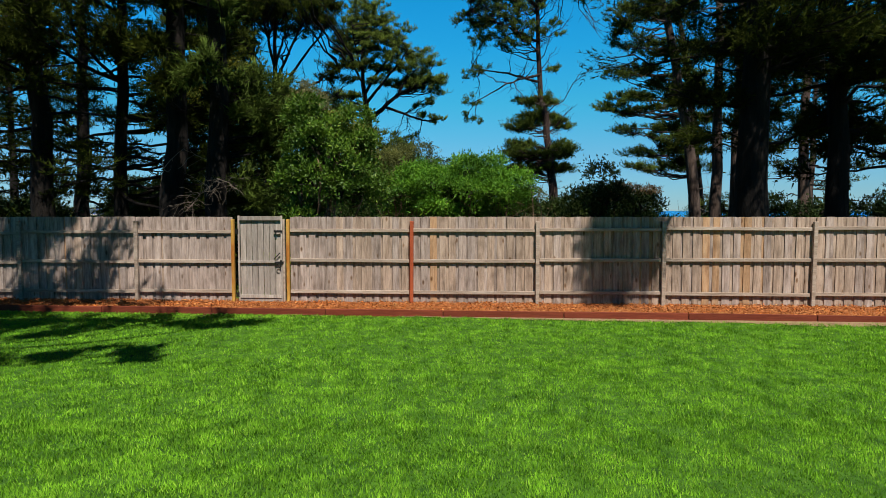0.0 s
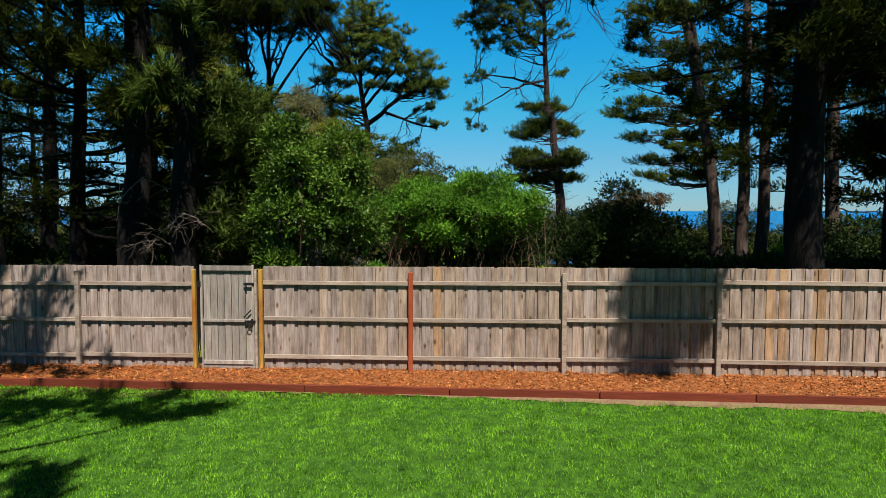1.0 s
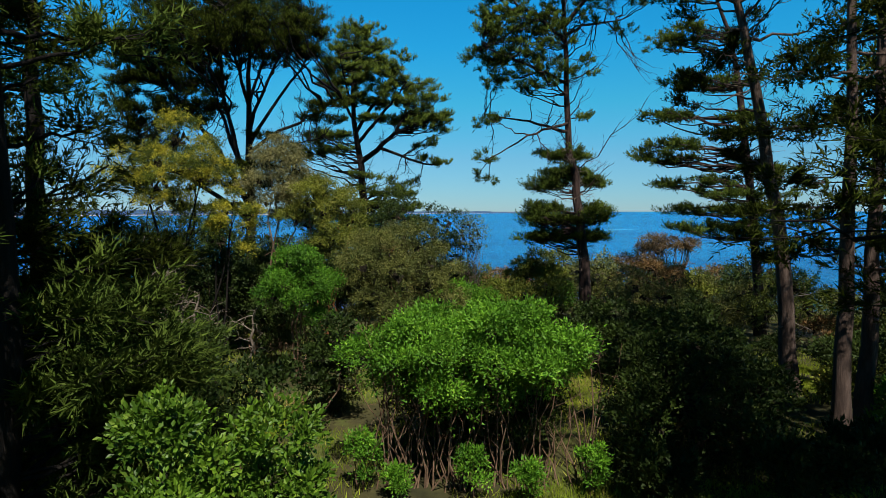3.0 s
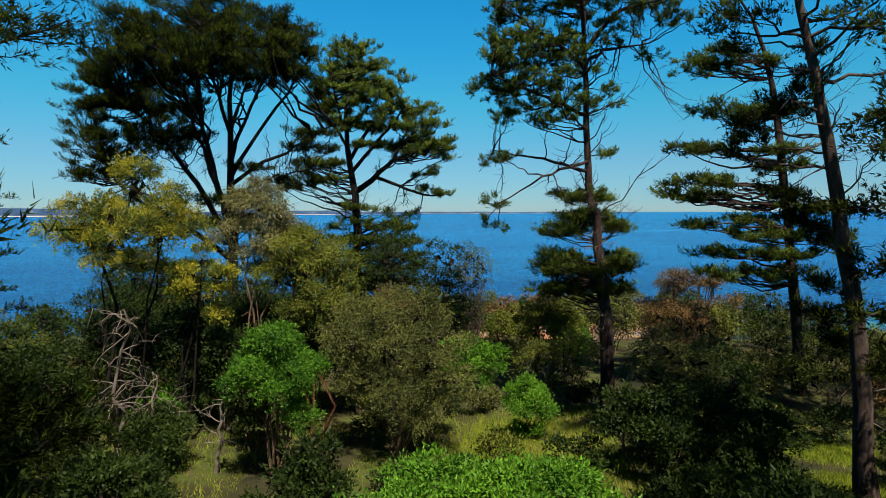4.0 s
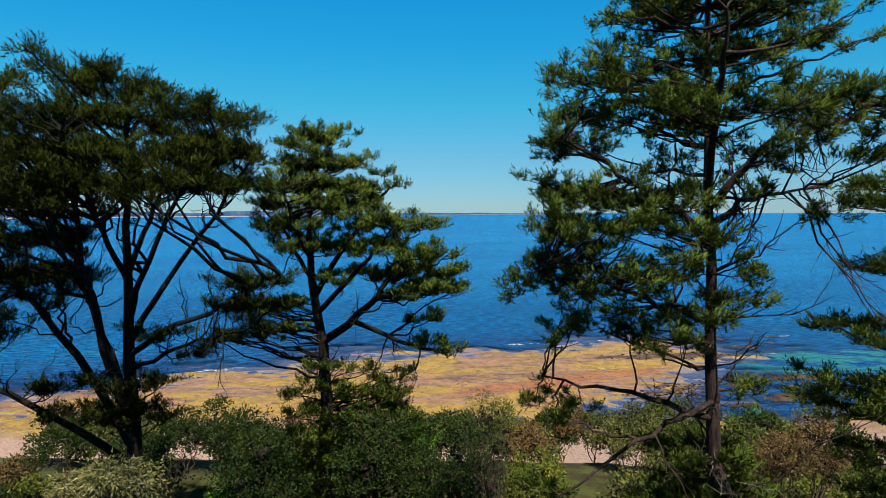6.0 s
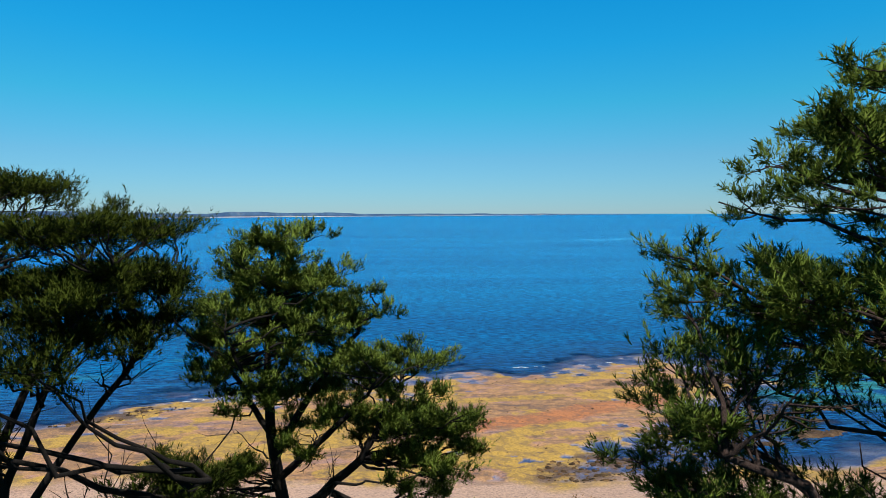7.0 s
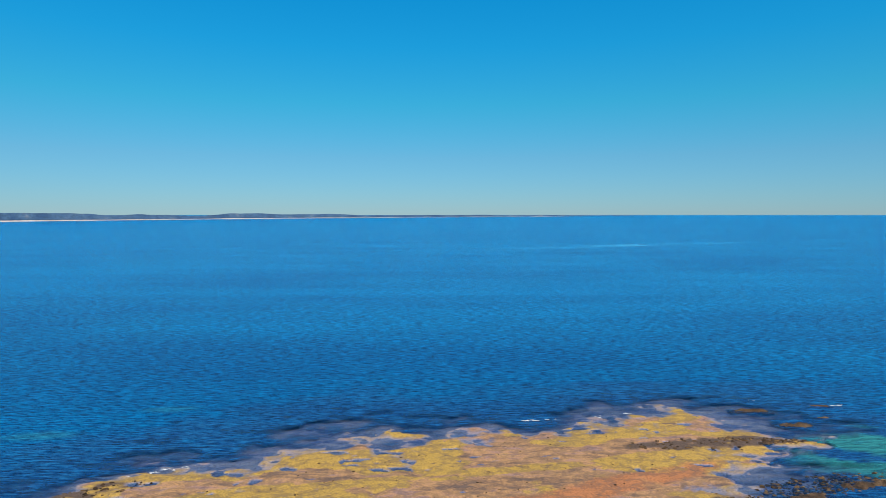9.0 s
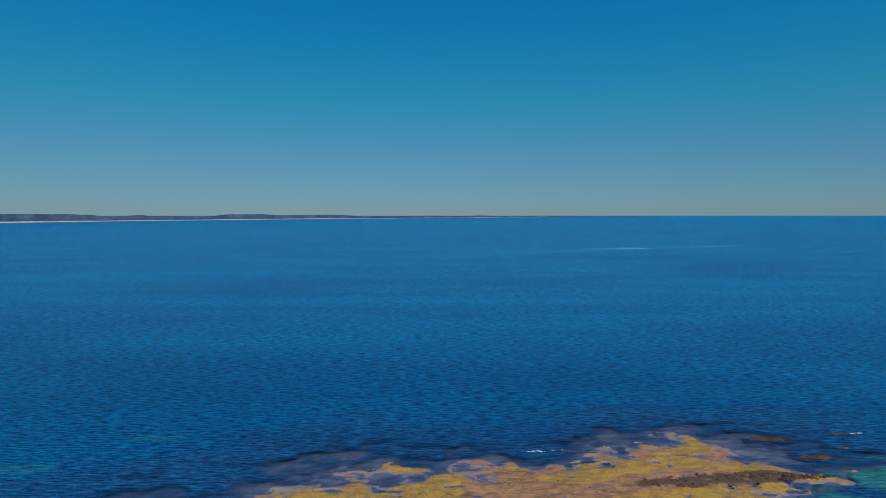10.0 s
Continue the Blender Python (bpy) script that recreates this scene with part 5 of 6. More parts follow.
        bush(text.replace("shrub", "low shrub"), (x, y, z + h * 0.42), (rng.uniform(0.9, 1.6), 1.1, h * 0.56), m, 1900, 0.16, 0.08, 14, 500 + k, stems=2, group="low shrubs")


shrubs()

# ---- beach, rock platform and sea ----
EDGE_X = (-160, -110, -90, -78, -66, -50, -35, -22, -8, 8, 25, 47, 60, 66, 72, 200)
EDGE_D = (120, 152, 166, 174, 181, 190, 203, 205, 198, 205, 207, 215, 222, 226, 212, 196)
SIDE_Y = (100, 128, 140, 150, 160, 167, 176, 185, 192, 200, 208, 220, 240)
SIDE_D = (24, 24, 27, 32, 44, 52, 66, 67, 72, 86, 78, 70, 60)


def platform(x, y):
    """Metres inside the rock platform's outline, negative outside it."""
    wob = (fbm(x, y, 22, 31) - 0.5) * 18 + (fbm(x, y * 1.6, 7, 33) - 0.5) * 16 + (fbm(x, y, 3.0, 35, 3) - 0.5) * 9
    a = (np.interp(x, EDGE_X, EDGE_D) - y) * 0.9
    b = (np.interp(y, SIDE_Y, SIDE_D) - x) * 0.8
    return np.minimum(a, b) + wob


def bar(x, y, cx, cy, rx, ry, tilt=0.0):
    c, s = math.cos(tilt), math.sin(tilt)
    u, v = (x - cx) * c + (y - cy) * s, -(x - cx) * s + (y - cy) * c
    return 1 - np.sqrt((u / rx) ** 2 + (v / ry) ** 2)


def shore(x, y):
    x, y = np.asarray(x, float), np.asarray(y, float)
    d = platform(x, y)
    rock = np.where(d > 0, 0.06 + 0.62 * (1 - np.exp(-d / 11)), np.maximum(0.06 + d * np.where(x > 40, 0.06, 0.10) + np.minimum(d + 30, 0) * 0.05, -9))
    ledges = (fbm(x + 0.5 * y, y * 1.8, 9, 41) - 0.5) * 1.0
    cracks = np.abs(fbm(x - 0.6 * y, y + 0.3 * x, 5.0, 43, 3) - 0.5) * 2
    rough = (fbm(x, y, 2.2, 45, 3) - 0.5) * 0.5
    z = SEA + rock + ledges * np.where(d < 6, 1.0, 0.45) - 0.14 * np.exp(-(cracks / 0.08) ** 2) * np.clip((d + 10) / 12, 0, 1) + rough * 0.6
    holes = fbm(x + 0.3 * y, y * 1.8, 4.2, 65, 3)
    z = np.where((d > -4) & (d < 34), z - 0.9 * np.clip((holes - 0.66 - 0.003 * np.maximum(d, 0)) * 12, 0, 1), z)
    pool = np.clip(bar(x, y, 108, 196, 38, 19, 0.25) * 2.5, 0, 1)
    z = np.where((pool > 0) & (z < SEA - 0.2), np.minimum(z, SEA - 0.6 - 0.9 * pool), z)
    # a broken rocky rim along the side and the inner edge
    z = z + rim(x, y) * 0.9 * np.maximum(0, fbm(x, y, 1.7, 47, 3) - 0.38)
    # sand towards the bluff
    sand = np.interp(y + (fbm(x, y, 14, 51) - 0.5) * 10 - 0.10 * (x - 5), (100, 116, 130, 138, 150, 170), (5.0, 2.4, 0.9, 0.35, -1.2, -14))
    return np.maximum(z, SEA + sand)


def rim(x, y):
    a = np.maximum(bar(x, y, 40, 148, 26, 6.5, 0.30), bar(x, y, 55, 165, 16, 6, 0.35))
    a = np.maximum(a, np.maximum(bar(x, y, 80, 178, 16, 4, 0.20), bar(x, y, 79, 202, 11, 2.4, 0.0)))
    a = np.maximum(a, np.maximum(bar(x, y, -74, 172, 14, 3, 0.5), bar(x, y, 62, 199, 22, 3, 0.12)))
    return np.clip(np.clip(a + 0.25, 0, 1) * 2.6 * (fbm(x, y * 1.5, 4, 49, 4) - 0.30) * 2, 0, 1)


def growth(x, y):
    """What grows and lies on the rock: yellow weed, rust-red weed, brown broken rim."""
    d = platform(x, y)
    outer = np.clip(1.15 - d / 34, 0, 1)
    weed = fbm(x + 0.35 * y, y * 2.3 - 0.5 * x, 16, 53, 4) + 0.10 * outer - 0.02
    rust = np.clip(bar(x, y, 36, 177, 44, 5.5, 0.42) * 1.8, 0, 1) + np.clip(bar(x, y, 8, 166, 30, 6, 0.25) * 1.2, 0, 0.8)
    rust = rust * (0.05 + 1.45 * fbm(x + 0.4 * y, y * 2, 8, 55)) - 0.2 * (weed > 0.56)
    return weed, rust, rim(x, y)


def reef_material():
    m, n, l, p = nodes_of("weedy rock platform")
    geo = n.new("ShaderNodeNewGeometry")
    big = noise_of(n, l, 0.06, 5, 0.6, None, (0.7, 1.6, 1.0))
    blot = noise_of(n, l, 0.16, 7, 0.72, None, (0.5, 1.7, 1.0))
    mid = noise_of(n, l, 0.40, 7, 0.72, None, (0.8, 1.2, 1.0))
    fine = noise_of(n, l, 2.4, 6, 0.75)

    def mask(name, lo, hi, jag):
        a = n.new("ShaderNodeAttribute")
        a.attribute_name = name
        s = n.new("ShaderNodeMath")
        s.operation = "MULTIPLY_ADD"
        s.inputs[1].default_value = jag
        l.new(mid.outputs[0], s.inputs[0])
        l.new(a.outputs["Fac"], s.inputs[2])
        r = n.new("ShaderNodeMapRange")
        r.inputs[1].default_value, r.inputs[2].default_value = lo + jag * 0.5, hi + jag * 0.5
        l.new(s.outputs[0], r.inputs[0])
        return r.outputs[0]

    rock = ramp_of(n, ((0.37, (0.080, 0.052, 0.044)), (0.44, (0.19, 0.105, 0.055)), (0.50, (0.285, 0.160, 0.070)), (0.55, (0.265, 0.145, 0.085)), (0.60, (0.205, 0.125, 0.120)), (0.66, (0.110, 0.070, 0.060))))
    l.new(blot.outputs[0], rock.inputs[0])
    col = mix_of(n, l, rock.outputs[0], (0.285, 0.180, 0.034), mask("weed", 0.520, 0.550, 0.17))
    col = mix_of(n, l, col, (0.27, 0.105, 0.040), mask("rust", 0.25, 0.70, 0.9))
    col = mix_of(n, l, col, (0.055, 0.034, 0.025), mask("rim", 0.10, 0.50, 0.8))
    seam = noise_of(n, l, 0.15, 7, 0.72, None, (1.0, 1.5, 1.0))
    crack = ramp_of(n, ((0.45, (0, 0, 0)), (0.488, (0.9, 0.9, 0.9)), (0.512, (0.9, 0.9, 0.9)), (0.55, (0, 0, 0))))
    l.new(seam.outputs[0], crack.inputs[0])
    patch = ramp_of(n, ((0.40, (0, 0, 0)), (0.56, (0.9, 0.9, 0.9))))
    l.new(fine.outputs[0], patch.inputs[0])
    col = mix_of(n, l, col, (0.075, 0.048, 0.038), mix_of(n, l, crack.outputs[0], patch.outputs[0], 1.0, "MULTIPLY"))
    # dark hollows of bare rock
    hollow = ramp_of(n, ((0.57, (0, 0, 0)), (0.63, (0.85, 0.85, 0.85))))
    l.new(noise_of(n, l, 0.22, 7, 0.75, None, (0.8, 1.5, 1.0)).outputs[0], hollow.inputs[0])
    col = mix_of(n, l, col, (0.085, 0.052, 0.040), hollow.outputs[0])
    # violet-grey wet stone low down, with reflected sky blue painted in
    sep = n.new("ShaderNodeSeparateXYZ")
    l.new(geo.outputs["Position"], sep.inputs[0])
    low = n.new("ShaderNodeMapRange")
    low.inputs[1].default_value, low.inputs[2].default_value = SEA + 0.03, SEA + 0.28
    low.inputs[3].default_value, low.inputs[4].default_value = 0.85, 0.0
    l.new(sep.outputs[2], low.inputs[0])
    wet = ramp_of(n, ((0.42, (0.030, 0.060, 0.150)), (0.50, (0.105, 0.120, 0.200)), (0.60, (0.180, 0.160, 0.205))))
    l.new(blot.outputs[0], wet.inputs[0])
    col = mix_of(n, l, col, wet.outputs[0], low.outputs[0])
    # pale pinkish sand by the bluff
    sand = n.new("ShaderNodeMapRange")
    sand.inputs[1].default_value, sand.inputs[2].default_value = 140.0, 135.0
    wob = n.new("ShaderNodeMath")
    wob.operation = "MULTIPLY_ADD"
    wob.inputs[1].default_value = 26.0
    l.new(big.outputs[0], wob.inputs[0])
    l.new(sep.outputs[1], wob.inputs[2])
    off = n.new("ShaderNodeMath")
    off.operation = "SUBTRACT"
    off.inputs[1].default_value = 13.0
    l.new(wob.outputs[0], off.inputs[0])
    l.new(off.outputs[0], sand.inputs[0])
    col = mix_of(n, l, col, (0.29, 0.195, 0.15), sand.outputs[0])
    grain = ramp_of(n, ((0.38, (0.22, 0.20, 0.20)), (0.48, (0.85, 0.85, 0.85)), (0.62, (1.35, 1.32, 1.25))))
    l.new(fine.outputs[0], grain.inputs[0])
    col = mix_of(n, l, col, grain.outputs[0], 0.6, "MULTIPLY")
    l.new(col, p.inputs["Base Color"])
    p.inputs["Roughness"].default_value = 0.85
    bump_of(n, l, fine.outputs[0], 0.7, 0.25, p)
    return m


def water_material():
    m, n, l, p = nodes_of("sea water")
    at_depth = n.new("ShaderNodeAttribute")
    at_depth.attribute_name = "depth"
    ramp = ramp_of(n, ((0.0, (0.007, 0.040, 0.14)), (0.30, (0.0, 0.060, 0.200)), (1.0, (0.0, 0.088, 0.268))))
    l.new(at_depth.outputs["Fac"], ramp.inputs[0])
    over_sand = n.new("ShaderNodeAttribute")
    over_sand.attribute_name = "sand"
    hue = mix_of(n, l, ramp.outputs[0], (0.020, 0.150, 0.180), over_sand.outputs["Fac"])
    streak = noise_of(n, l, 0.012, 4, 0.6, None, (0.35, 1.6, 1.0))
    tone = ramp_of(n, ((0.35, (0.80, 0.84, 0.90)), (0.65, (1.2, 1.15, 1.08))))
    l.new(streak.outputs[0], tone.inputs[0])
    col = mix_of(n, l, hue, tone.outputs[0], 1.0, "MULTIPLY")
    # a long paler slick far out
    place = n.new("ShaderNodeMapping")
    place.vector_type = "TEXTURE"
    place.inputs["Location"].default_value, place.inputs["Rotation"].default_value, place.inputs["Scale"].default_value = (330, 1120, SEA), (0, 0, 0.42), (330, 42, 60)
    l.new(n.new("ShaderNodeNewGeometry").outputs["Position"], place.inputs["Vector"])
    ball = n.new("ShaderNodeTexGradient")
    ball.gradient_type = "SPHERICAL"
    l.new(place.outputs[0], ball.inputs["Vector"])
    broken = ramp_of(n, ((0.42, (0, 0, 0)), (0.60, (1, 1, 1))))
    l.new(noise_of(n, l, 0.03, 5, 0.65, None, (0.4, 1.6, 1.0)).outputs[0], broken.inputs[0])
    col = mix_of(n, l, col, (0.045, 0.24, 0.42), mix_of(n, l, broken.outputs[0], ball.outputs["Color"], 1.0, "MULTIPLY"))
    # light and dark sides of the wavelets are painted into the colour
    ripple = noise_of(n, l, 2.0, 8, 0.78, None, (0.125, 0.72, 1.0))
    ripple_shade = ramp_of(n, ((0.40, (0.08, 0.28, 0.42)), (0.49, (0.90, 0.95, 0.97)), (0.58, (2.3, 2.25, 1.75))))
    l.new(ripple.outputs[0], ripple_shade.inputs[0])
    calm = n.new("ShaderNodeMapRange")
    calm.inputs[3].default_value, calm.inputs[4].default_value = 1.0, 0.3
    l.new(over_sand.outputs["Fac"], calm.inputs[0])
    col = mix_of(n, l, col, ripple_shade.outputs[0], calm.outputs[0], "MULTIPLY")
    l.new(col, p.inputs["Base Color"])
    p.inputs["Specular IOR Level"].default_value = 0.035
    p.inputs["Roughness"].default_value = 0.22
    p.inputs["IOR"].default_value = 1.33
    p.inputs["Specular Tint"].default_value = (0.08, 0.65, 1.0, 1)
    w1 = noise_of(n, l, 2.0, 4, 0.6, None, (0.40, 1.3, 1.0))
    w2 = noise_of(n, l, 0.38, 3, 0.55, None, (0.4, 1.5, 1.0))
    add = n.new("ShaderNodeMath")
    add.operation = "MULTIPLY_ADD"
    add.inputs[1].default_value = 2.6
    l.new(w2.outputs[0], add.inputs[0])
    l.new(w1.outputs[0], add.inputs[2])
    bump_of(n, l, add.outputs[0], 1.0, 0.8, p)
    clear = n.new("ShaderNodeBsdfTransparent")
    clear.inputs[0].default_value = (0.72, 0.85, 0.98, 1)
    cover = n.new("ShaderNodeMapRange")
    cover.inputs[1].default_value, cover.inputs[2].default_value = 0.0, 0.09
    cover.inputs[3].default_value, cover.inputs[4].default_value = 0.12, 1.0
    l.new(at_depth.outputs["Fac"], cover.inputs[0])
    mx = n.new("ShaderNodeMixShader")
    l.new(cover.outputs[0], mx.inputs[0])
    l.new(clear.outputs[0], mx.inputs[1])
    l.new(p.outputs[0], mx.inputs[2])
    l.new(mx.outputs[0], n["Material Output"].inputs["Surface"])
    return m


reef = sheet("rock_platform", graded(((-900, -150, 50), (-150, -60, 2), (-60, 125, 0.7), (125, 160, 2), (160, 900, 60))), graded(((114, 135, 1.5), (135, 232, 0.6), (232, 262, 3))), shore, reef_material(), label="flat rock platform with yellow weed and wet sand at the shore", category="rock platform")


reef_at = np.empty(len(reef.data.vertices) * 3, np.float32)
reef.data.vertices.foreach_get("co", reef_at)
reef_at = reef_at.reshape(-1, 3)
for name, value in zip(("weed", "rust", "rim"), growth(reef_at[:, 0].astype(float), reef_at[:, 1].astype(float))):
    reef.data.attributes.new(name, "FLOAT", "POINT").data.foreach_set("value", np.clip(value, 0, 1).astype(np.float32))


def sea_level(x, y):
    far = np.hypot(x, y)
    return SEA + 43.0 * np.clip((far - 2300) / 2500, 0, 1) ** 2


SEA_X = graded(((-4600, -600, 200), (-600, -160, 22), (-160, 160, 1.6), (160, 600, 22), (600, 4600, 200)))
SEA_Y = graded(((132, 260, 1.3), (260, 600, 17), (600, 4800, 175)))
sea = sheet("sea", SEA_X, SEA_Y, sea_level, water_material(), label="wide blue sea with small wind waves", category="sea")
gx, gy = np.meshgrid(SEA_X, SEA_Y, indexing="ij")
depth = np.clip((SEA - shore(gx, gy)) / 6.0, 0, 1)
sandy = np.clip(bar(gx, gy, 112, 196, 38, 19, 0.25) * 3, 0, 1) * np.clip((fbm(gx + gy, gy * 2, 11, 61) - 0.44) * 9, 0, 1)
sea.data.attributes.new("sand", "FLOAT", "POINT").data.foreach_set("value", sandy.ravel().astype(np.float32))
sandy = np.maximum(sandy, np.maximum(np.clip(bar(gx, gy, -104, 205, 12, 4, 0.1) * 0.5, 0, 0.3), np.clip(bar(gx, gy, -80, 226, 10, 3, 0.1) * 0.5, 0, 0.25)))
sea.data.attributes["sand"].data.foreach_set("value", sandy.ravel().astype(np.float32))
depth = 0.35 * depth + 0.65 * np.clip((gy - 222 - 0.2 * np.abs(gx)) / 240, 0, 1)
depth = np.maximum(depth + (fbm(gx, gy * 2.5, 9, 63) - 0.5) * 0.18 * np.clip(depth * 30, 0, 1), 0.0)
depth = np.where((gy > 255) | (np.abs(gx) > 200), np.maximum(depth, 0.35), depth)
sea.data.attributes.new("depth", "FLOAT", "POINT").data.foreach_set("value", depth.ravel().astype(np.float32))

M_OUTCROP = surface("dark weedy rock", ((0.3, (0.03, 0.02, 0.015)), (0.55, (0.09, 0.055, 0.033)), (0.75, (0.17, 0.11, 0.065))), 0.5, 0.9, 0.9, 0.3, 6)


def outcrops():
    """Low broken rocks that stand out of the shallows."""
    for k, (cx, cy, rx, ry, tilt, high) in enumerate(((87, 225, 5.5, 1.3, 0.0, 0.8), (92, 213, 4.5, 1.6, 0.0, 0.9), (80, 201, 7, 1.2, 0.0, 0.7), (90, 178, 8, 2.2, 0.15, 1.1), (64, 156, 3.0, 1.2, 0.1, 0.8), (78, 162, 7, 2.0, 0.2, 0.9), (83, 170, 4, 1.0, 0.1, 0.7), (109, 229, 3, 0.8, 0.0, 0.6), (103, 219, 2.0, 0.6, 0.0, 0.5), (72, 172, 5, 1.6, 0.2, 0.8))):
        n = 26
        u, v = np.meshgrid(np.linspace(-1.25, 1.25, n * 2), np.linspace(-1.25, 1.25, n), indexing="ij")
        x, y = u * rx, v * ry
        lift = 1 - (u ** 2 + v ** 2) + (fbm(x + cx, y + cy, 2.0, 81 + k) - 0.5) * 2.6
        z = 0.7 * high * np.clip(lift, -0.6, 0.8) * (0.6 + 0.8 * fbm(x - cx, y, 0.9, 91 + k))
        i, j = np.meshgrid(np.arange(2 * n - 1), np.arange(n - 1), indexing="ij")
        f = np.stack([i * n + j, (i + 1) * n + j, (i + 1) * n + j + 1, i * n + j + 1], -1).reshape(-1, 4)
        ob = mesh_of("rock_outcrop", np.stack([x, y, z], -1).reshape(-1, 3), f, M_OUTCROP)
        ob.location, ob.rotation_euler = (cx, cy, SEA - 0.05), (0, 0, tilt)
        tagged(ob, "low dark weedy rock outcrop in the shallows", "rock", "rock outcrops")


outcrops()



M_LOOSE = foliage("loose weedy rock", (0.030, 0.021, 0.017), (0.15, 0.092, 0.052), (0.26, 0.17, 0.085), 0.9, 0.0, 0.6, 0.1, 0.0)


def rim_rocks():
    """Loose broken rock along the rim of the platform and on the outcrops."""
    rng = rng_of(96)
    g = (1 + 5 ** 0.5) / 2
    ico = unit(np.array([(-1, g, 0), (1, g, 0), (-1, -g, 0), (1, -g, 0), (0, -1, g), (0, 1, g), (0, -1, -g), (0, 1, -g), (g, 0, -1), (g, 0, 1), (-g, 0, -1), (-g, 0, 1)], float))
    tri = np.array([(0, 11, 5), (0, 5, 1), (0, 1, 7), (0, 7, 10), (0, 10, 11), (1, 5, 9), (5, 11, 4), (11, 10, 2), (10, 7, 6), (7, 1, 8), (3, 9, 4), (3, 4, 2), (3, 2, 6), (3, 6, 8), (3, 8, 9), (4, 9, 5), (2, 4, 11), (6, 2, 10), (8, 6, 7), (9, 8, 1)])
    zones = ((40, 148, 26, 7, 0.30, 900), (55, 165, 16, 6, 0.35, 700), (80, 178, 18, 4.4, 0.20, 640), (78, 201, 12, 1.6, 0.0, 150), (62, 199, 22, 3.4, 0.12, 160), (78, 162, 8, 2.6, 0.2, 130), (92, 213, 5, 1.6, 0.0, 60), (87, 225, 6, 1.2, 0.0, 60), (-74, 172, 14, 3, 0.5, 130), (10, 175, 75, 28, 0.2, 420))
    verts, faces = [], []
    for cx, cy, rx, ry, tilt, m in zones:
        a, q = rng.uniform(0, 2 * np.pi, m), np.sqrt(rng.random(m))
        u, v = np.cos(a) * q * rx, np.sin(a) * q * ry
        x, y = cx + u * math.cos(tilt) - v * math.sin(tilt), cy + u * math.sin(tilt) + v * math.cos(tilt)
        size = (0.10 + 0.42 * rng.random((m, 1)) ** 2.2) * rng.uniform(0.7, 1.3, (m, 3)) * (1.3, 1.0, 0.55)
        if m == 420 and rx > 60:
            size *= 0.55
        centre = np.stack([x, y, np.maximum(shore(x, y), SEA - 0.15) + 0.1 * size[:, 2]], -1)
        body = ico[None] * size[:, None] * rng.uniform(0.7, 1.2, (m, 12, 1)) + centre[:, None]
        faces.append((np.arange(m)[:, None, None] * 12 + tri[None] + 12 * sum(len(w) for w in verts)).reshape(-1, 3))
        verts.append(body)
    tagged(mesh_of("rim_rocks", np.concatenate(verts).reshape(-1, 3), np.concatenate(faces), M_LOOSE), "loose dark broken rocks on the rock platform", "rocks", "", "stuff")


rim_rocks()

M_FOAM = surface("white foam", ((0.3, (0.55, 0.6, 0.66)), (0.7, (0.95, 0.97, 1.0))), 1.2, 0.7, 0.4, 0.05)


def foam():
    """Small broken crests along the edge of the rock."""
    rng = rng_of(97)
    for x0, y0, x1, y1, n in ((-66, 183, -56, 187, 22), (-72, 180, -66, 183, 5), (19, 216, 31, 218, 16), (40, 219, 54, 223, 8), (112, 229.5, 116, 229.5, 8), (90, 234, 93, 234, 2)):
        v, f = [], []
        for k in range(n):
            a = rng.random()
            cx, cy = x0 + (x1 - x0) * a, y0 + (y1 - y0) * a + rng.normal(0, 0.35)
            rx, ry = rng.uniform(0.2, 0.75), rng.uniform(0.05, 0.11)
            ring = [(cx + rx * math.cos(q) * rng.uniform(0.7, 1.2), cy + ry * math.sin(q) * rng.uniform(0.7, 1.2), SEA + 0.06) for q in np.linspace(0, 2 * np.pi, 9)[:-1]]
            i = len(v)
            v += ring + [(cx, cy, SEA + 0.13)]
            f += [(i + q, i + (q + 1) % 8, i + 8) for q in range(8)]
        tagged(mesh_of("foam", v, f, M_FOAM, None, True), "thin broken line of white foam at the reef", "foam", "", "stuff")


foam()

# the blue of distance haze is put into the wood's base colour
M_COAST = surface("far wooded coast in painted haze", ((0.40, (0.030, 0.075, 0.165)), (0.60, (0.055, 0.115, 0.21)), (0.72, (0.13, 0.17, 0.23))), 0.012, 0.95, 0.2, 1.0, 5)
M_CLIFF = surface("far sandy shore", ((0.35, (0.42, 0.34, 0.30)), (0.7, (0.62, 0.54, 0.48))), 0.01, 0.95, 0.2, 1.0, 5)


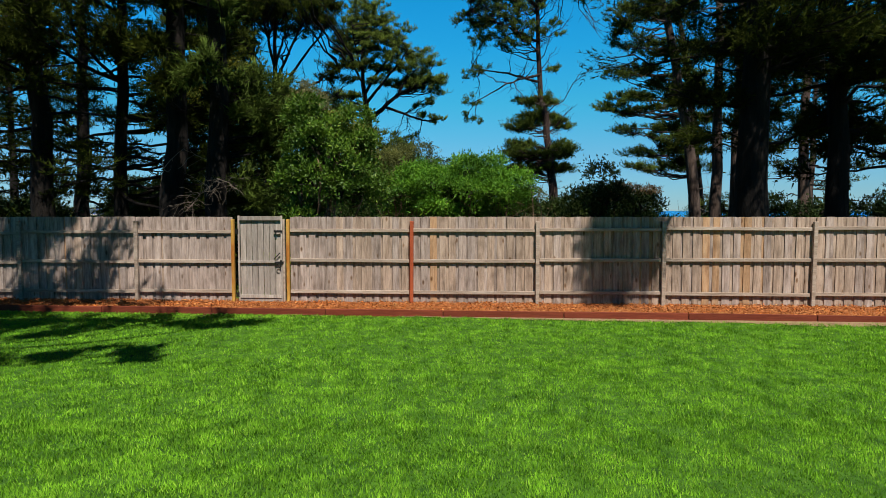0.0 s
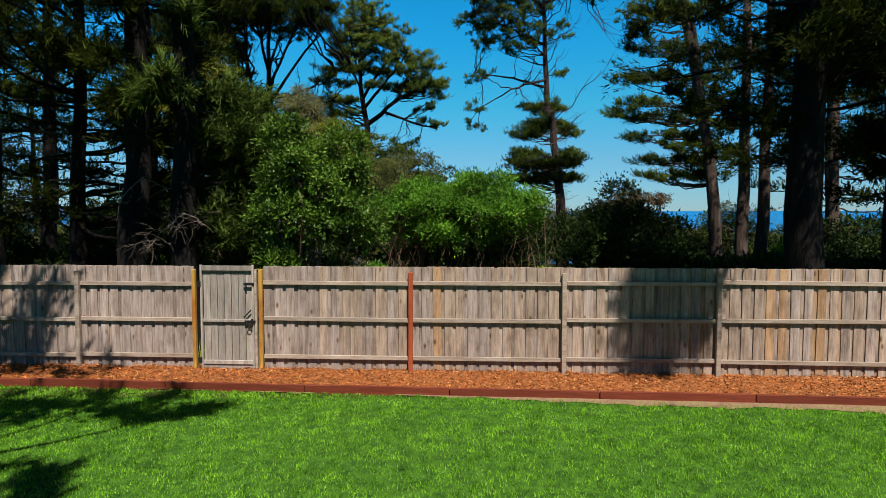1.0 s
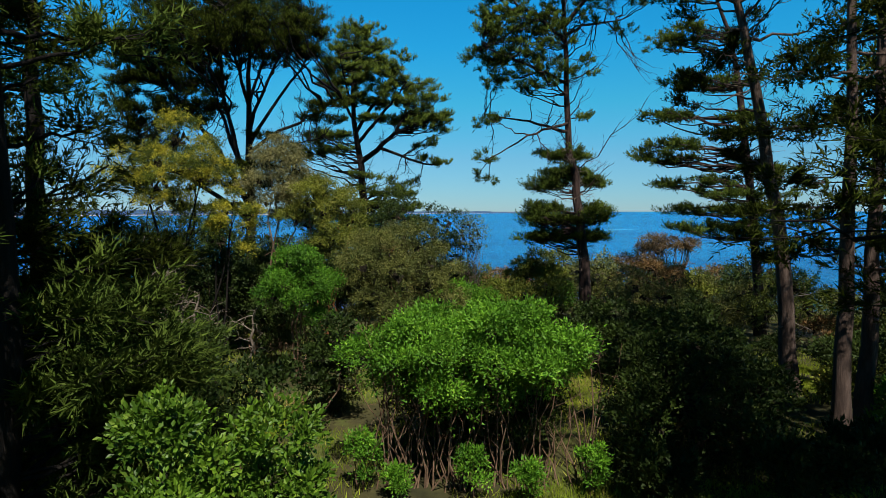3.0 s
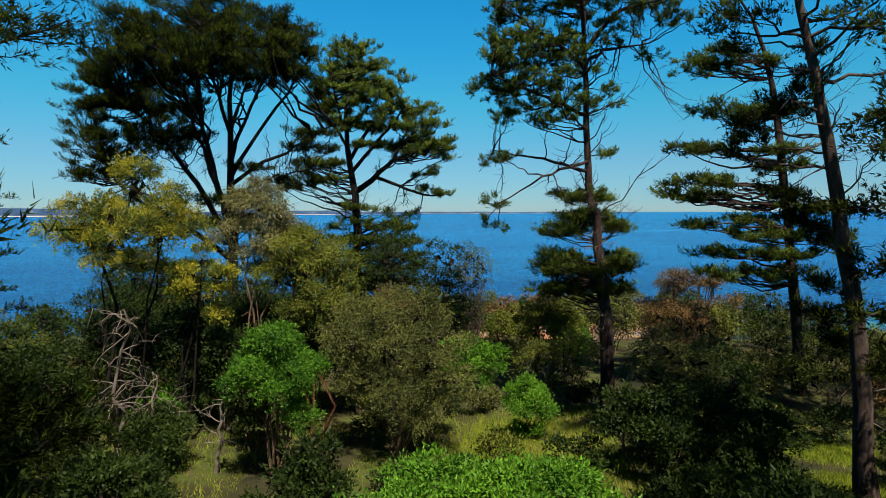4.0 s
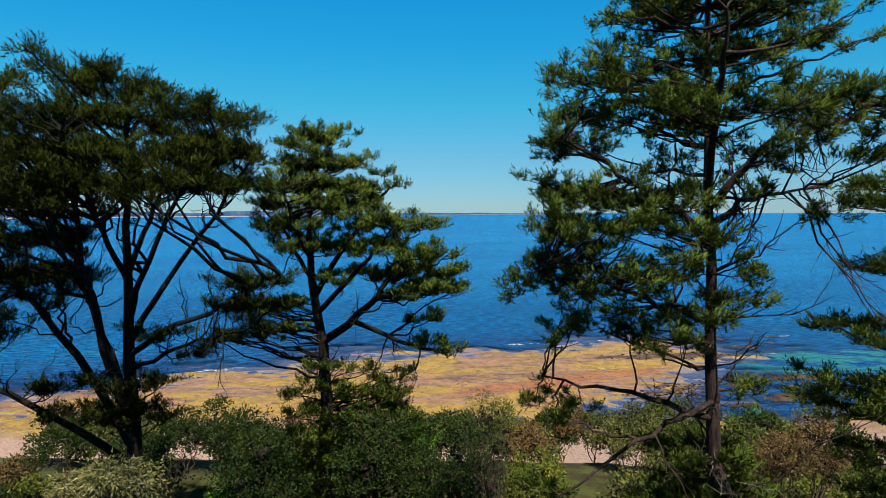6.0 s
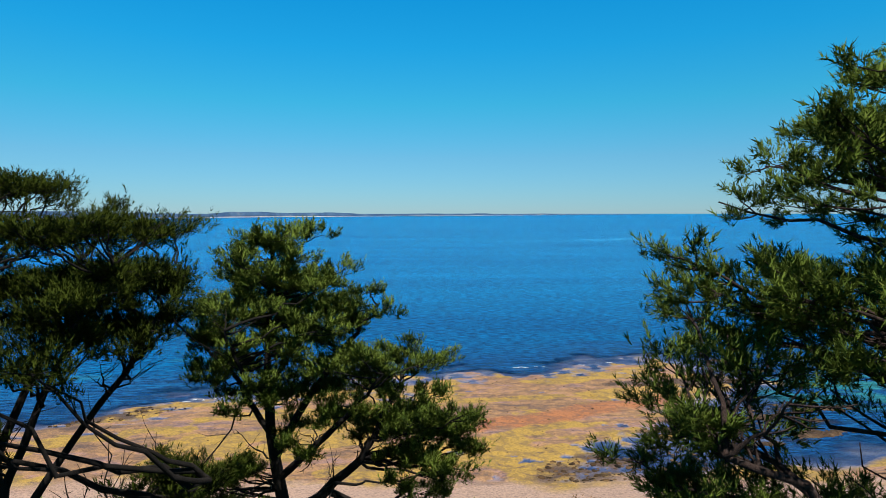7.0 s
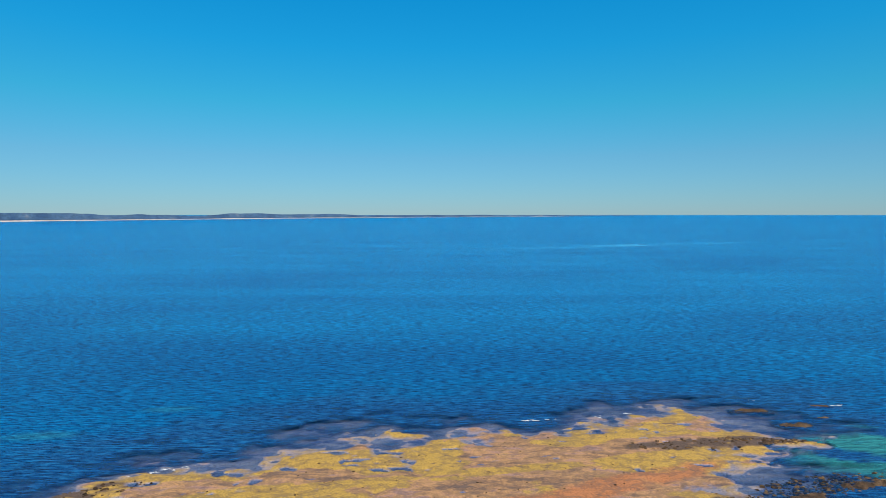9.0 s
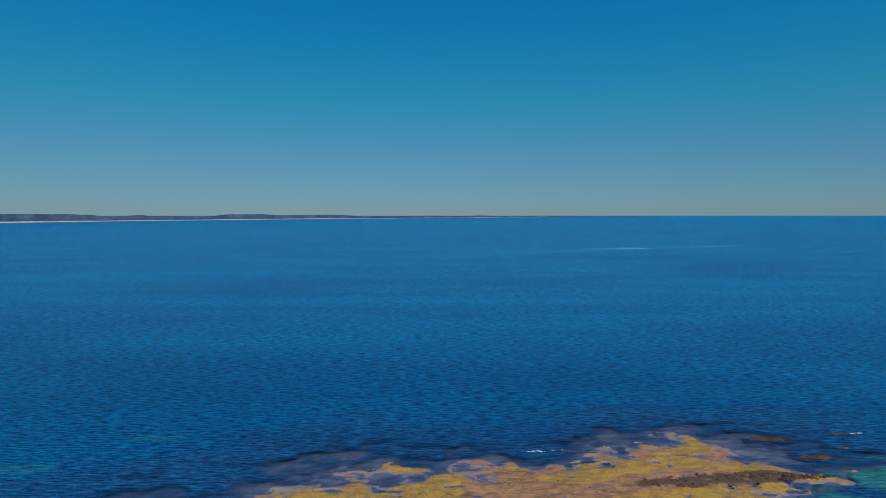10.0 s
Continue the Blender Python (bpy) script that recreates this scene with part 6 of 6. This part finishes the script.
def far_coast():
    """The low wooded coast over the bay: a ridge that sinks and draws away."""
    top = thing("far_coast", "low wooded coast with a pale shore across the bay", "coast", kind="structure")
    t = np.linspace(0, 1, 240)
    dist = 3500 + 1150 * t ** 0.8
    ang = np.radians(-46 + 66 * t)
    x, y = np.sin(ang) * dist, np.cos(ang) * dist
    z0 = sea_level(x, y) - 0.5
    tall_ = (46 - 40 * t) * (0.35 + 1.1 * fbm(t * 100, t * 0, 6, 71)) * np.clip((1 - t) * 9, 0, 1) + 1.0
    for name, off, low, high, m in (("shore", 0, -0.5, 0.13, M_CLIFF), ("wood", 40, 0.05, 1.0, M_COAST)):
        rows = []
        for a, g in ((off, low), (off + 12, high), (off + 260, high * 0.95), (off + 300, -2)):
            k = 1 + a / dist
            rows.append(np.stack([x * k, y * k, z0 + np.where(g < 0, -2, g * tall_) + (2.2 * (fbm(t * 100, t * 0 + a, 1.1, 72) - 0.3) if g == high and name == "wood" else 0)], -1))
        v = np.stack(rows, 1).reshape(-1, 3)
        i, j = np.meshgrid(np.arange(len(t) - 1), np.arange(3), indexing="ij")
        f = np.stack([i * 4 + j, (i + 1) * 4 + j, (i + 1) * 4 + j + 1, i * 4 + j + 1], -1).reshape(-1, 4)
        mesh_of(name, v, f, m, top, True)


far_coast()

# ---- lawn blades and mulch chips ----
def lawn_grass():
    rng = rng_of(900)
    out = []
    for y0, y1, per in ((3.2, 6.0, 5200), (6.0, 8.5, 3300), (8.5, 12.9, 2000)):
        half = 0.76 * y1 + 1.2
        m = int((y1 - y0) * 2 * half * per)
        out.append(np.stack([rng.uniform(-half, half, m), rng.uniform(y0, y1, m)], -1))
    p = np.concatenate(out)
    wide = 0.0 + 0.36 * np.clip((p[:, 0] + 1.5) / 8, 0, 1)
    p = p[p[:, 1] < edge_y(p[:, 0]) - 0.05 - wide * rng.uniform(0.3, 1.2, len(p))]
    thin = fbm(p[:, 0], p[:, 1] * 0.7, 0.20, 77, 3)
    p = p[rng.random(len(p)) < np.clip(0.95 + 1.2 * (thin - 0.5), 0.65, 1.0)]
    m = len(p)
    base = np.stack([p[:, 0], p[:, 1], np.full(m, 0.012)], -1)
    # blades lie in small swirls, as the mower left them
    a = 9.0 * vnoise(p[:, 0], p[:, 1], 0.45, 76) + rng.normal(0, 1.7, m)
    tilt = rng.uniform(0.1, 1.0, m)
    h = rng.uniform(0.018, 0.044, m) * (0.60 + 0.8 * vnoise(p[:, 0], p[:, 1] * 0.7, 0.14, 78))
    tip = base + np.stack([np.cos(a) * tilt * h, np.sin(a) * tilt * h, h], -1)
    w = np.stack([-np.sin(a), np.cos(a), 0 * a], -1) * (0.0025 + 0.00055 * p[:, 1:2])
    v = np.stack([base - w, base + w, tip], 1).reshape(-1, 3)
    tagged(mesh_of("lawn_grass", v, np.arange(m * 3).reshape(-1, 3), M_GRASS), "short mown green grass", "grass", "", "stuff")


lawn_grass()


def mulch_chips():
    rng = rng_of(901)
    m = 26000
    x = rng.uniform(-11, 11, m)
    v_ = rng.random(m)
    y = edge_y(x) + 0.05 + v_ * (fence_y(x) + 0.05 - edge_y(x))
    pos = np.stack([x, y, 0.10 + 0.05 * v_ + 0.03 * vnoise(x, y, 0.5, 6) + rng.uniform(-0.005, 0.012, m)], -1)
    way = rng.normal(size=(m, 3)) * (1, 1, 0.25)
    v, f = blades(rng, pos, way, 0.046, 0.020, np.array((0, 0, 1.0)), 0.2)
    tagged(mesh_of("mulch_chips", v, f, M_CHIP), "orange-brown bark chips on the mulch bed", "bark chips", "", "stuff")


M_CHIP = foliage("bark chips", (0.10, 0.026, 0.010), (0.52, 0.175, 0.050), (0.80, 0.46, 0.20), 0.85, 0.0, 6.0, 0.1, 0.25)
mulch_chips()


def rough_grass():
    rng = rng_of(902)
    m = 60000
    x, y = rng.uniform(-16, 22, m), rng.uniform(14, 48, m)
    k = (vnoise(x, y, 3.5, 79) > 0.42) & ((y < 20.1) | (y > 22.8))
    x, y = x[k], y[k]
    # the sunny clearings
    for cx, cy, rx, ry, n in ((3.6, 38.5, 4.0, 7.0, 24000), (16.8, 41.0, 2.6, 3.0, 8000), (14.8, 36.0, 2.0, 1.6, 3000), (-7.4, 30.5, 1.6, 2.4, 6000), (0.5, 18.9, 7.0, 1.1, 9000), (6.0, 24.5, 6.0, 1.0, 3000)):
        a, q = rng.uniform(0, 2 * np.pi, n), np.sqrt(rng.random(n)) * rng.uniform(0.7, 1.1, n)
        x, y = np.append(x, cx + np.cos(a) * q * rx), np.append(y, cy + np.sin(a) * q * ry)
    base = np.stack([x, y, land(x, y) - 0.02], -1)
    way = rng.normal(size=base.shape) * (0.45, 0.45, 0) + (0, 0, 1)
    way = unit(way)
    side = unit(np.cross(way, rng.normal(size=way.shape))) * 0.014
    v = np.stack([base - side, base + side, base + way * rng.uniform(0.16, 0.40, (len(base), 1))], 1).reshape(-1, 3)
    f = np.arange(len(v)).reshape(-1, 3)
    tagged(mesh_of("rough_grass", v, f, M_ROUGH), "long rough green grass in the bush", "grass", "", "stuff")


rough_grass()


def dry_grass():
    """Bleached tufts along the far edge of the path and in the clearings."""
    rng = rng_of(904)
    x, y = np.empty(0), np.empty(0)
    for cx, cy, rx, ry, n in ((0.5, 23.3, 5.5, 0.55, 7000), (1.0, 19.9, 6.0, 0.3, 1500), (4.6, 40.0, 2.2, 3.5, 3500), (5.6, 36.0, 1.4, 2.0, 1500), (-6.5, 32.0, 2.0, 1.4, 1500)):
        a, q = rng.uniform(0, 2 * np.pi, n), np.sqrt(rng.random(n)) * rng.uniform(0.6, 1.15, n)
        x, y = np.append(x, cx + np.cos(a) * q * rx), np.append(y, cy + np.sin(a) * q * ry)
    base = np.stack([x, y, land(x, y) - 0.02], -1)
    way = unit(rng.normal(size=base.shape) * (0.6, 0.6, 0) + (0, 0, 1))
    side = unit(np.cross(way, rng.normal(size=way.shape))) * 0.010
    v = np.stack([base - side, base + side, base + way * rng.uniform(0.15, 0.42, (len(base), 1))], 1).reshape(-1, 3)
    tagged(mesh_of("dry_grass", v, np.arange(len(v)).reshape(-1, 3), M_STRAW), "bleached dry grass along the path", "grass", "", "stuff")


dry_grass()


def logs():
    for x0, x1, y, r in ((-2.6, -1.3, 23.5, 0.09), (1.9, 3.3, 23.6, 0.08)):
        top = thing("log", "pale fallen log at the edge of the path", "log", "path logs", at=(x0, y, float(land(x0, y))))
        s = Soup()
        p = bend(rng_of(int(x0 * 10) + 50), (0, 0, r * 0.8), (x1 - x0, 0.1, r * 0.8 + float(land(x1, y) - land(x0, y))), 6, 0, 0.01)
        p2 = np.concatenate([p[:1], p, p[-1:]])
        s.tube(p2, np.array([0.02] + [r] * 6 + [0.02]), 10)
        s.make("trunk", M_LOG, top)


logs()


def dead_branch():
    rng = rng_of(903)
    top = thing("dead_branch", "tangled bleached dead branch hanging from the pine", "branch", at=(-6.0, 15.7, 2.8))
    top.scale = (0.68, 0.68, 0.68)
    main = bend(rng, (0.25, 0.2, 0.3), (-0.9, -0.3, -1.0), 7, 0.1, 0.06)
    p = bend(rng, (0.1, 0, 0.25), (1.3, -0.2, -0.35), 7, 0.12, 0.05)
    for way, fat in ((main, 0.03), (p, 0.025)):
        s = Soup()
        s.tube(way, np.linspace(fat * 0.7, 0.006, 7), 5)
        s.make("bough", M_TWIG, top)
    for k in range(46):
        q = along(main if k % 4 else p, rng.uniform(0.1, 1))
        e = q + rng.normal(0, 0.42, 3) * (1, 0.6, 0.8) - (0.12, 0, 0.1)
        w = bend(rng, q, e, 5, 0.1, 0.08)
        s = Soup()
        s.tube(w, np.linspace(0.008, 0.003, 5), 3)
        s.tube(bend(rng, along(w, 0.6), e + rng.normal(0, 0.2, 3), 4, 0.1, 0.08), np.linspace(0.007, 0.003, 4), 3)
        s.make("twig", M_TWIG, top)


dead_branch()


def dead_snags():
    """Bleached broken limbs standing and lying among the shrubs."""
    for k, (x, y, high, n) in enumerate(((-13.9, 38.0, 6.4, 26), (-12.4, 37.6, 3.8, 16), (-9.6, 37.0, 3.0, 8))):
        rng = rng_of(950 + k)
        base = at(x, y)
        top = thing("dead_branch", "bleached broken dead limbs among the shrubs", "branch", "dead limbs", at=tuple(base))
        s = Soup()
        main = bend(rng, (0, 0, -0.2), (0.5, -0.3, high), 8, 0.05, 0.05)
        s.tube(main, np.linspace(0.10, 0.035, 8), 7)
        s.make("bough", M_TWIG, top)
        for j in range(n):
            q = along(main, rng.uniform(0.35, 1.0))
            g = rng.uniform(0, 2 * np.pi)
            r = rng.uniform(0.6, 1.9)
            w = bend(rng, q, q + (math.cos(g) * r, math.sin(g) * r * 0.6, rng.uniform(-0.9, 0.5) * r), 6, 0.08, 0.07)
            s = Soup()
            s.tube(w, np.linspace(0.03, 0.008, 6), 4)
            for _ in range(3):
                p = along(w, rng.uniform(0.4, 1.0))
                s.tube(bend(rng, p, p + rng.normal(0, 0.35, 3), 4, 0.1, 0.08), np.linspace(0.014, 0.005, 4), 3)
            s.make("twig", M_TWIG, top)


dead_snags()
